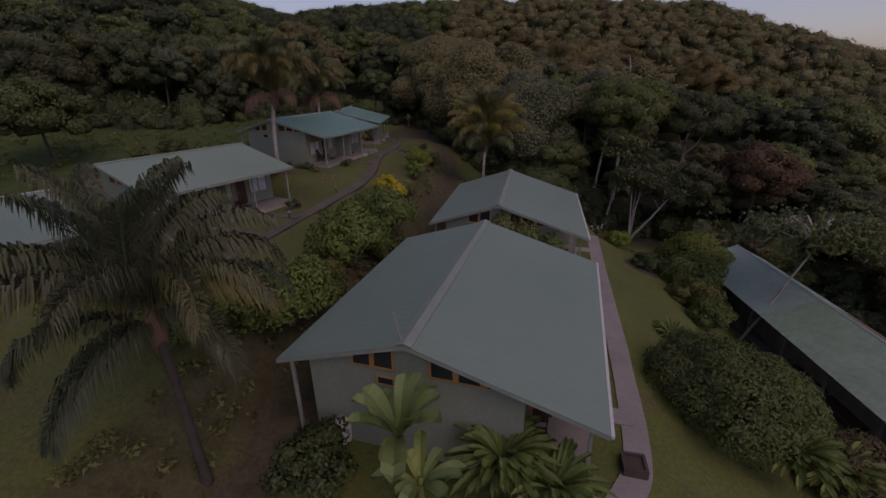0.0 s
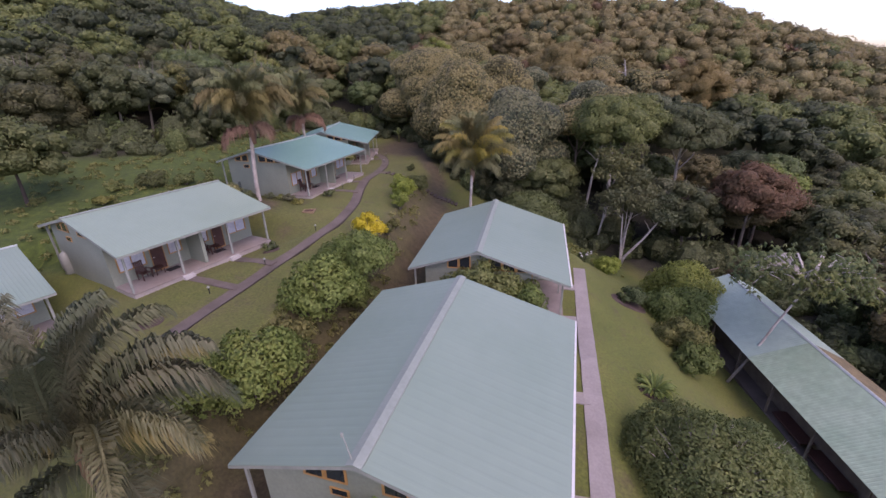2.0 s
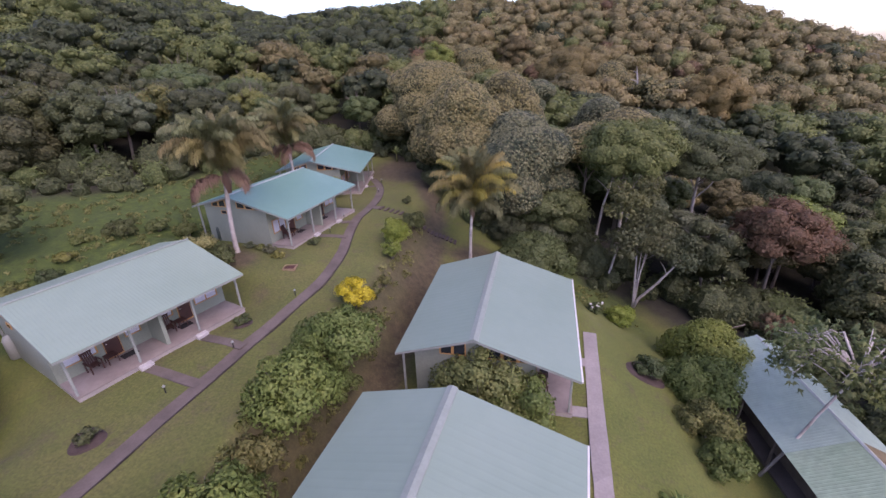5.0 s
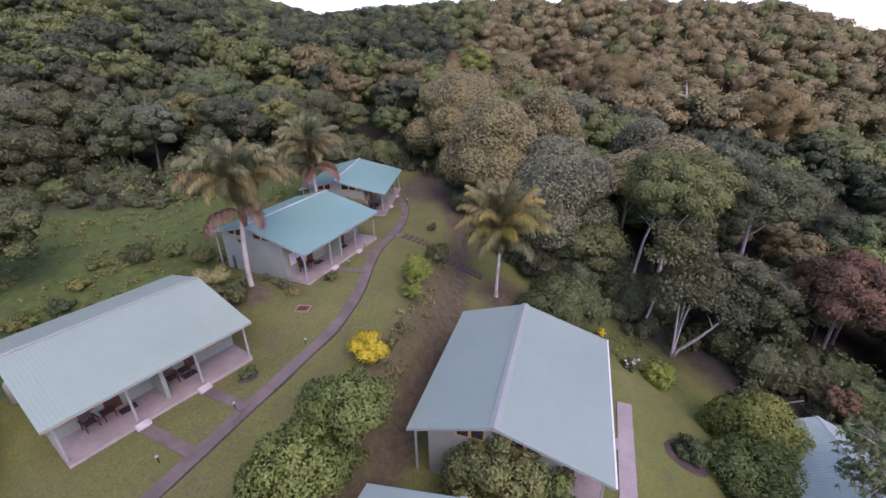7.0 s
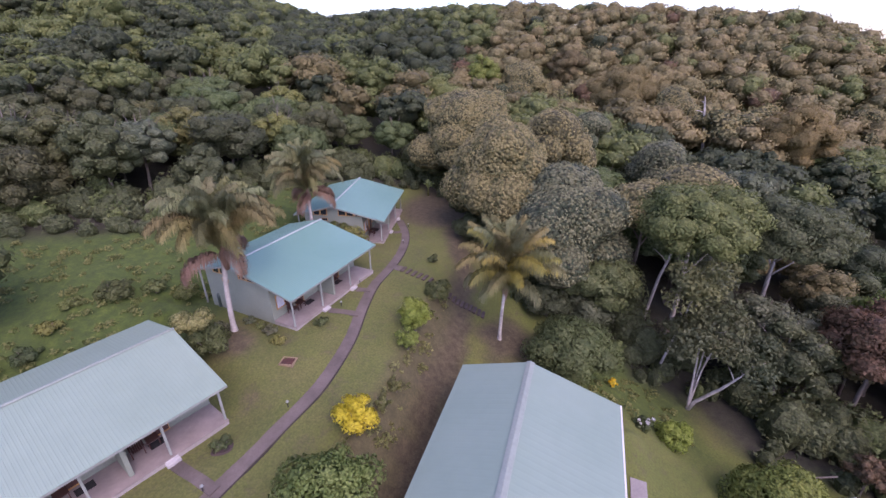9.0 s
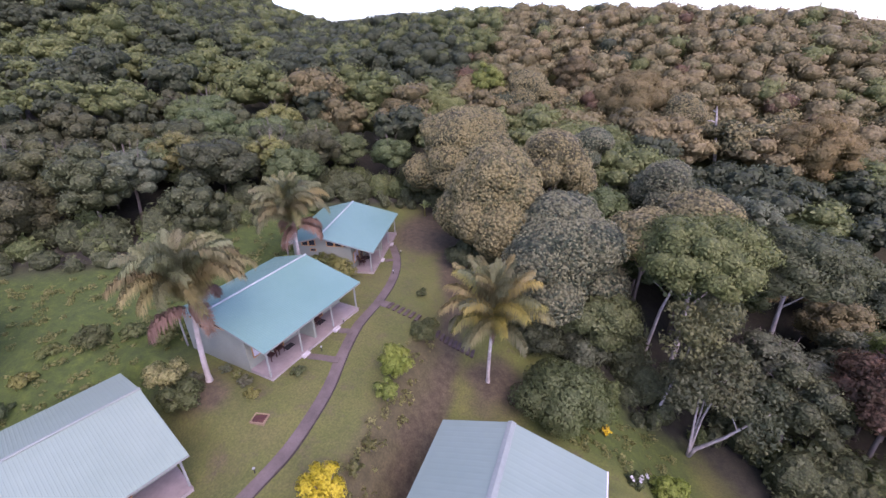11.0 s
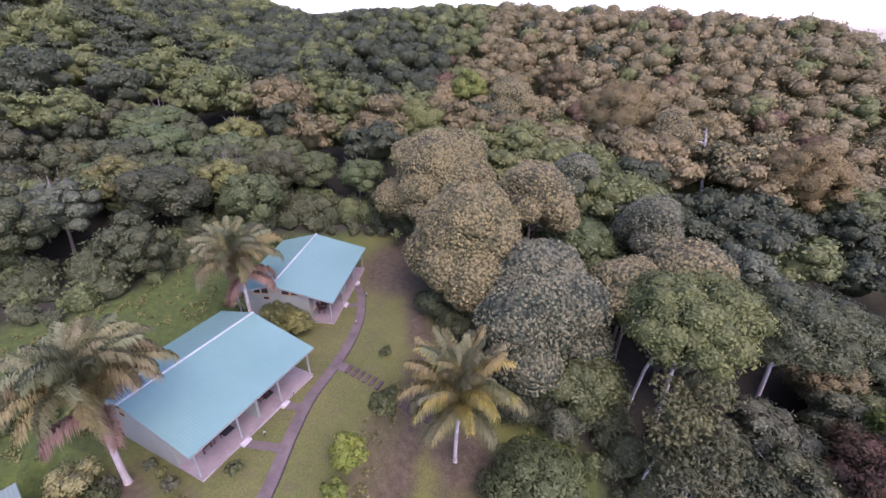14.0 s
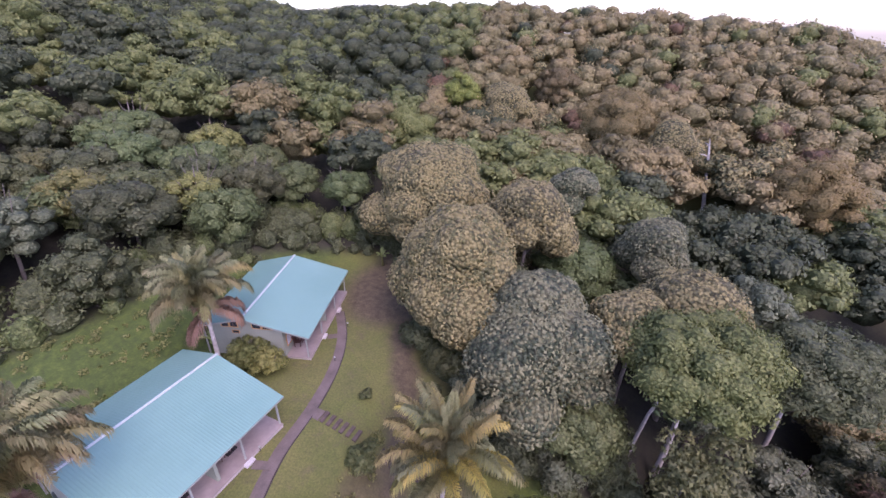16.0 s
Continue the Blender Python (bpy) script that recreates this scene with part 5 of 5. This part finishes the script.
# ---- the long shed ----
def shed():
    y0, y1, xe, xr, xb, ze, zr, zg = 20.5, 49.0, 16.7, 20.4, 23.0, -2.35, -1.0, -4.9
    root = thing("long_shed", pose(xr, 42, 0, 0, 0, 7.6) @ pose(-xr, -42, 0), "long low shed with patched green and zinc sheet roof", "shed")
    for name, a, b, mat in (("roof_zinc", 38.6, y1, ROOF_ZINC), ("roof_green", y0, 38.6, ROOF_GREEN)):
        part(name, roof_slope(xr, xe, zr, ze, a, b), mat, root, "bare zinc sheet" if mat == ROOF_ZINC else "faded green sheet")
        part(name + "_back", roof_slope(xr, xb, zr, ze, a, b), ROOF_MOSS if mat == ROOF_GREEN else mat, root, "moss-grown brown back slope" if mat == ROOF_GREEN else "")
    part("ridge_cap", prism([(xr - 0.12, zr - 0.025), (xr, zr + 0.04), (xr + 0.12, zr - 0.025), (xr + 0.12, zr - 0.01), (xr, zr + 0.06), (xr - 0.12, zr - 0.01)], y0, y1), CAP_WHITE, root)
    part("floor", box(xe + 0.2, xb - 0.4, y0 + 0.4, y1 - 0.4, zg - 1.6, zg + 0.12), PATH_BROWN, root)
    part("back_wall", box(xb - 0.7, xb - 0.55, y0 + 0.5, y1 - 0.5, zg, ze - 0.05), WOOD_GREY, root)
    part("inner_wall", box(xe + 1.3, xe + 1.42, y0 + 0.5, y1 - 0.5, zg + 0.12, ze + 0.25), WOOD_GREY, root, "weathered board wall")
    for i, y in enumerate((24.0, 27.0, 30.0, 33.0)):
        part("bench_board", box(xe + 0.3, xe + 1.2, y, y + 2.6, zg + 0.5, zg + 0.62, bevel=0.02), WOOD_DARK, root, "red-brown bench board")
        part("bench_leg", box(xe + 0.6, xe + 0.8, y + 1.1, y + 1.3, zg + 0.12, zg + 0.5), WOOD_DARK, root)
    for i in range(9):
        y = y0 + 0.8 + i * 3.7
        part("post", box(xe + 0.25, xe + 0.37, y - 0.06, y + 0.06, zg + 0.1, ze + 0.02), WOOD_GREY, root)
    for i in range(12):
        y = y0 + 0.4 + i * 2.7
        part("rafter", prism([(xr, zr - 0.06), (xe + 0.1, ze - 0.02), (xe + 0.1, ze - 0.11), (xr, zr - 0.16)], y - 0.03, y + 0.03), WOOD_GREY, root)
    return root


shed()


# ---- multi-stemmed and bare-limbed trees ----
def forked_tree(x, y, label, seed, stems, mat, leaf_mat, clumps, bark=BARK_PALE, low_leaf=0.35):
    """Several pale stems from one foot, with leaf clumps at their ends."""
    z = height(x, y)
    root = thing("tree", pose(x, y, z - 0.1), label, "tree")
    r = random.Random(seed)
    for dx, dy, dz, g in stems:
        mid = Vector((dx * 0.42, dy * 0.42, dz * 0.5)) + Vector((r.uniform(-0.2, 0.2), r.uniform(-0.2, 0.2), 0))
        low = Vector((dx * 0.1, dy * 0.1, dz * 0.16))
        tip = Vector((dx, dy, dz))
        limbs = [tube([(0, 0, -0.2), low, mid, mid.lerp(tip, 0.6) + Vector((0, 0, 0.15)), tip], [g * 1.3, g, g * 0.8, g * 0.5, g * 0.2], 7)]
        for k in range(3):
            base = mid.lerp(tip, 0.3 + 0.22 * k)
            off = Vector((r.uniform(-1, 1), r.uniform(-1, 1), r.uniform(0.2, 0.9))) * clumps[0]
            limbs.append(tube([base, base + off * 0.5 + Vector((0, 0, 0.1)), base + off], [g * 0.4, g * 0.3, g * 0.1], 5))
        part("stem", join(*limbs), bark, root, smooth_faces=True)
        rr = np.random.default_rng(seed + int(dx * 10) + 77)
        n = clumps[2]
        sets = []
        for k in range(n):
            c = np.array(mid.lerp(tip, low_leaf + (1.05 - low_leaf) * k / n)) + rr.uniform(-1, 1, 3) * np.array((clumps[0], clumps[0], clumps[0] * 0.6)) + np.array((0, 0, 0.35))
            s = clumps[1] * rr.uniform(0.7, 1.2)
            p, nrm = lump_stars(rr, c, (s, s, s * 0.55), clumps[3], s * 0.6, 0.4, ragged=0.12)
            sets.append(stars(rr, p, nrm, clumps[4], 4, 0.7))
        c = new("foliage", star_mesh("foliage", leaf_mat, sets))
        c.parent = root
    return root


forked_tree(12.1, 58.2, "dark-leaved tree on several pale forked stems", 41,
            [(-0.5, 0.4, 8.6, 0.11), (0.2, 1.0, 9.0, 0.09), (1.2, 0.6, 8.6, 0.10), (4.2, -0.4, 6.8, 0.16), (0.6, 0.2, 7.6, 0.08)], None, LEAF_DARK, (1.9, 1.3, 7, 0.30, 0.20), BARK_WHITE, low_leaf=0.75)
forked_tree(9.6, 60.8, "slender tree with a leaning bare pale trunk", 42, [(1.6, 0.4, 10.5, 0.13)], None, LEAF_DARK, (1.8, 1.4, 9, 0.30, 0.20), BARK_WHITE, low_leaf=0.7)
forked_tree(8.6, 67.8, "tall tree with a leaning pale trunk", 43, [(1.8, -0.6, 12.0, 0.18)], None, LEAF_MID, (2.2, 1.6, 11, 0.30, 0.20), BARK_WHITE, low_leaf=0.7)
forked_tree(20.8, 112.5, "tall bare white trunk with a sparse brown top in the wood", 45, [(-2.4, 0.3, 18.6 - height(20.8, 112.5), 0.32)], None, LEAF_BROWN, (1.6, 1.3, 6, 0.5, 0.32), BARK_WHITE, low_leaf=0.85)


def umbrella_tree(x, y, hub, reach, limbs, label, seed):
    """A leaning pale trunk, bare curving limbs, and drooping palmate leaves at their ends."""
    z = height(x, y)
    root = thing("tree", pose(x, y, z - 0.1), label, "tree")
    r = random.Random(seed)
    rr = np.random.default_rng(seed)
    top = Vector(hub) - Vector((x, y, z - 0.1))
    part("trunk", tube([(0, 0, -0.2), top * 0.3 + Vector((0.1, 0, -0.2)), top * 0.65, top], [0.11, 0.09, 0.075, 0.065], 8), BARK_PALE, root, smooth_faces=True)
    for i in range(limbs):
        a = i * 2.4 + r.uniform(-0.3, 0.3)
        k = 0.35 + 0.65 * ((i * 0.618) % 1.0)
        out = Vector((math.cos(a), math.sin(a), 0)) * reach * k
        tip = top + out + Vector((0, 0, 2.2 - 3.6 * k * k + r.uniform(-0.4, 0.4)))
        mid = top + out * 0.5 + Vector((0, 0, 1.8 - 0.6 * k))
        rods = [tube([top - Vector((0, 0, 0.3)), top + out * 0.2 + Vector((0, 0, 0.5)), mid, tip], [0.08, 0.065, 0.045, 0.022], 6)]
        ends = [tip, tip]
        for q in range(3):
            base = mid.lerp(tip, 0.2 + 0.25 * q)
            end = base + Vector((r.uniform(-1, 1), r.uniform(-1, 1), r.uniform(-0.5, 0.5))) * 1.1
            rods.append(tube([base, base.lerp(end, 0.5) + Vector((0, 0, 0.12)), end], [0.035, 0.03, 0.015], 5))
            ends.append(end)
        part("limb", join(*rods), BARK_WHITE, root, smooth_faces=True)
        pts = np.array([tuple(e) for e in ends for _ in range(9)]) + rr.normal(0, 0.38, (len(ends) * 9, 3))
        nrm = np.tile(np.array((0, 0, 1.0)), (len(pts), 1))
        leaf = new("leaves", star_mesh("leaves", LEAF_MID, [stars(rr, pts, nrm, 0.21, 7, 0.45, 0.9)]))
        leaf.parent = root
    return root


umbrella_tree(16.4, 38.4, (20.6, 40.2, 2.6), 5.4, 32, "spreading tree with bare pale limbs over the shed roof", 44)


def planting_bed(x, y, radius):
    """A shallow ring of dug earth round a bush."""
    bm = bmesh.new()
    rows = []
    for i in range(28):
        a = i * math.tau / 28
        w = 1 + 0.08 * math.sin(a * 3 + x)
        rows.append([bm.verts.new((x + math.cos(a) * radius * k * w, y + math.sin(a) * radius * k * w, height(x + math.cos(a) * radius * k * w, y + math.sin(a) * radius * k * w) + h)) for k, h in ((0.0, 0.06), (0.6, 0.09), (0.9, 0.08), (1.08, -0.05))])
    for p, q in zip(rows, rows[1:] + rows[:1]):
        for k in range(3):
            bm.faces.new((p[k], p[k + 1], q[k + 1], q[k]))
    bmesh.ops.remove_doubles(bm, verts=bm.verts, dist=0.001)
    me = bpy.data.meshes.new("planting_bed")
    bm.to_mesh(me)
    bm.free()
    me.materials.append(EARTH)
    tagged(new("planting_bed", me), "round bed of dark dug earth in the lawn", "flower bed", kind="structure")


EARTH = surface("dug_earth", (0.030, 0.020, 0.017), (0.060, 0.042, 0.036), 1.5, 14.0, 0.95)
for bed in ((10.1, 43.0, 1.35), (-18.4, 26.0, 0.75), (-16.9, 35.6, 0.6), (9.3, 31.2, 0.8)):
    planting_bed(*bed)


# ---- garden steps, paths, covers ----
def sleeper_steps(a, b, count, label):
    root = thing("garden_steps", pose(0, 0, 0), label, "steps")
    (ax, ay), (bx, by) = a, b
    ang = math.atan2(by - ay, bx - ax)
    block = bpy.data.meshes.new("sleeper")
    bm = box(-0.16, 0.16, -0.5, 0.5, -0.16, 0.05, bevel=0.02)
    bm.to_mesh(block)
    bm.free()
    block.materials.append(WOOD_STEP)
    for i in range(count):
        k = i / (count - 1)
        x, y = ax + (bx - ax) * k, ay + (by - ay) * k
        s = new("sleeper", block)
        s.parent = root
        s.matrix_basis = pose(x, y, height(x, y) + 0.06, 0, 0, math.degrees(ang) + random.uniform(-3, 3))
    return root


WOOD_STEP = surface("dark_sleeper_wood", (0.035, 0.026, 0.022), (0.075, 0.055, 0.048), 1.5, 18.0, 0.9)
tagged(part("side_path", ribbon([(-16.5, 57.0), (-16.0, 56.95), (-15.35, 56.9)], 0.95, 0.04, 0.2, 6), PATH_BROWN, None), "short brown paved link to the garden steps", "path", kind="structure")
sleeper_steps((-15.1, 56.9), (-12.2, 56.6), 6, "dark timber sleepers set into the lawn as steps")
sleeper_steps((-10.3, 56.7), (-7.0, 56.9), 9, "dark timber sleepers set into the bank as steps")

STONE = surface("pale_step_stone", (0.30, 0.29, 0.29), (0.42, 0.41, 0.41), 2.0, 14.0, 0.85)


def local(key, w, u, lift=0.0, turn=0.0):
    cx, cy, zr, yaw, half, wf, wb, df, db, floor = HOUSES[key]
    return pose(cx, cy, floor, 0, 0, yaw) @ pose(w, u, lift, 0, 0, turn)


def nearest_on(line, x, y):
    best = None
    for (ax, ay), (bx, by) in zip(line, line[1:]):
        for k in range(21):
            p = (ax + (bx - ax) * k / 20, ay + (by - ay) * k / 20)
            d = math.hypot(p[0] - x, p[1] - y)
            if best is None or d < best[0]:
                best = (d, p)
    return best[1]


def rocking_chair(m, label):
    root = thing("armchair", m, label, "chair", "veranda chairs")
    for y in (-0.2, -0.1, 0.0, 0.1, 0.2):
        part("seat_slat", box(-0.28, 0.26, y - 0.042, y + 0.042, 0.40, 0.43), WOOD_DARK, root)
    tilt = pose(-0.27, 0, 0.42, 0, -14, 0)
    for y in (-0.22, -0.11, 0.0, 0.11, 0.22):
        part("back_slat", box(-0.015, 0.015, y - 0.04, y + 0.04, 0.0, 0.72, turn=tilt), WOOD_DARK, root)
    part("back_rail", box(-0.025, 0.025, -0.30, 0.30, 0.66, 0.75, turn=tilt), WOOD_DARK, root)
    for s in (-1, 1):
        part("armrest", box(-0.34, 0.30, s * 0.31 - 0.045, s * 0.31 + 0.045, 0.62, 0.65, bevel=0.01), WOOD_DARK, root)
        for x in (-0.27, 0.24):
            part("leg", box(x - 0.03, x + 0.03, s * 0.30 - 0.03, s * 0.30 + 0.03, 0.0, 0.62), WOOD_DARK, root)
    return root


def side_table(m):
    root = thing("side_table", m, "small dark wooden side table on the veranda", "table", "veranda tables")
    part("tabletop", box(-0.3, 0.3, -0.3, 0.3, 0.44, 0.48, bevel=0.01), WOOD_DARK, root)
    for x in (-0.25, 0.25):
        for y in (-0.25, 0.25):
            part("leg", box(x - 0.025, x + 0.025, y - 0.025, y + 0.025, 0, 0.44), WOOD_DARK, root)


for key in ("l1", "l2", "l3", "l4", "h1", "h2"):
    half, wf = HOUSES[key][4], HOUSES[key][5]
    wall_f, end = wf - 2.55, half - 0.75
    for u, turn in ((-(end - 1.15), 8), (0.75, -6)):
        rocking_chair(local(key, wall_f + 0.55, u, 0.012, turn), "red-brown slatted wooden armchair on the tiled veranda")
    for u in (-(end - 2.0), 1.55):
        side_table(local(key, wall_f + 0.5, u, 0.012))
    for u in (-(end - 2.85), end - 2.85):
        mat = thing("door_mat", local(key, wall_f + 0.62, u, 0.013), "black rubber door mat on the tiled veranda", "mat", "door mats")
        part("pad", box(-0.28, 0.28, -0.42, 0.42, 0, 0.018, bevel=0.005), MAT, mat)
        if key[0] == "l":
            step = thing("doorstep", local(key, wf - 0.28, u), "pale stone doorstep beside the veranda", "step", "doorsteps")
            part("block", box(-0.16, 0.30, -0.36, 0.36, -0.55, -0.10, bevel=0.02), STONE, step)
            part("tread", box(-0.15, 0.06, -0.34, 0.34, -0.10, -0.02, bevel=0.015), STONE, step)
            p = local(key, wf + 0.1, u).translation
            q = nearest_on(FOOTPATH, p.x, p.y)
            if key != "l1":
                tagged(part("side_path", ribbon([(p.x, p.y), ((p.x + q[0]) / 2, (p.y + q[1]) / 2), q], 0.62, 0.045, 0.2, 8), PATH_BROWN, None), "short brown paved path to a veranda", "path", kind="structure")

for x, y, n in ((4.75, 40.6, 1), (4.75, 36.0, 1), (4.7, 28.0, 1), (4.6, 22.0, 1)):
    z = height(x, y)
    tagged(part("path_link", box(x - 1.0, x + 0.75, y - 0.42, y + 0.42, z - 0.2, z + 0.062, bevel=0.01), PATH_PINK, None), "concrete link from path to veranda", "path", kind="structure")

COVER_RIM = surface("tan_concrete", (0.15, 0.105, 0.060), (0.22, 0.160, 0.100), 2.0, 14.0, 0.9)
RUST = surface("rusted_iron", (0.030, 0.010, 0.007), (0.070, 0.022, 0.014), 4.0, 30.0, 0.8)
cover = thing("drain_cover", pose(-17.15, 41.95, height(-17.15, 41.95), 0, 0, 12), "rusty square drain cover in a brown surround", "drain cover")
part("surround", ring([(-0.5, -0.42), (0.5, -0.42), (0.5, 0.42), (-0.5, 0.42)], [(-0.42, -0.34), (0.42, -0.34), (0.42, 0.34), (-0.42, 0.34)], -0.1, 0.09, 2), COVER_RIM, cover, "tan concrete rim")
part("lid", box(-0.415, 0.415, -0.335, 0.335, -0.1, 0.05), RUST, cover, "rusty lid")

tank = thing("water_drum", pose(-5.3, 18.7, height(-5.3, 18.7)), "white plastic drum standing by the bungalow", "drum")
part("body", tube([(0, 0, 0), (0, 0, 0.05), (0, 0, 0.45), (0, 0, 0.9), (0, 0, 1.0), (0, 0, 1.05)], [0.27, 0.30, 0.31, 0.30, 0.24, 0.1], 18), WHITE, tank, smooth_faces=True)
part("lid", tube([(0, 0, 1.04), (0, 0, 1.12)], [0.12, 0.11], 14), GREYPOST, tank)

crate = thing("planter_box", pose(5.0, 19.6, height(5.0, 19.6)), "dark square planter beside the path", "planter")
part("rim", ring([(-0.4, -0.4), (0.4, -0.4), (0.4, 0.4), (-0.4, 0.4)], [(-0.3, -0.3), (0.3, -0.3), (0.3, 0.3), (-0.3, 0.3)], -0.1, 0.4, 2), WOOD_STEP, crate)
part("soil", box(-0.3, 0.3, -0.3, 0.3, -0.1, 0.32), WOOD_STEP, crate)

for i, (x, y) in enumerate(((-15.0, 39.0), (-17.2, 49.0), (-17.6, 52.8), (-15.8, 33.2), (-17.2, 29.4), (-17.6, 62.5), (-19.0, 67.2))):
    lamp = thing("path_light", pose(x, y, height(x, y)), "short dark garden light beside the footpath", "light", "path lights")
    part("stake", tube([(0, 0, -0.1), (0, 0, 0.42)], [0.03, 0.03], 6), MAT, lamp)
    part("head", tube([(0, 0, 0.42), (0, 0, 0.46), (0, 0, 0.54)], [0.09, 0.09, 0.03], 8), GREYPOST, lamp)

petals = thing("flower_cluster", pose(7.3, 51.2, height(7.3, 51.2) + 0.55), "white flowers on a small bush", "flowers")
rr = np.random.default_rng(4)
for i in range(9):
    c = rr.uniform(-0.65, 0.65, 3) * (1, 1, 0.5) + (0, 0, 0.25)
    f = new("bloom", leaf_mesh("bloom", WHITE, [blob_leaves(rr, c, (0.09, 0.09, 0.07), 20, 0.045)]))
    f.parent = petals


def cylinder_tank(key, w, u, radius, tall, mat, label):
    t = thing("gas_cylinder", local(key, w, u, -0.28), label, "gas cylinder")
    part("body", tube([(0, 0, 0), (0, 0, 0.04), (0, 0, tall * 0.8), (0, 0, tall * 0.92), (0, 0, tall)], [radius * 0.9, radius, radius, radius * 0.75, radius * 0.25], 16), mat, t, smooth_faces=True)
    part("valve", tube([(0, 0, tall - 0.02), (0, 0, tall + 0.1)], [0.05, 0.04], 8), GREYPOST, t)


GREEN_STEEL = surface("dark_green_steel", (0.02, 0.035, 0.03), (0.035, 0.05, 0.045), 3.0, 20.0, 0.5)
cylinder_tank("l3", -2.2, -HOUSES["l3"][4] + 0.35, 0.18, 1.3, GREEN_STEEL, "dark green gas cylinder against a gable wall")
cylinder_tank("l2", -2.6, -HOUSES["l2"][4] + 0.25, 0.32, 1.6, GREYPOST, "grey steel tank against a gable wall")
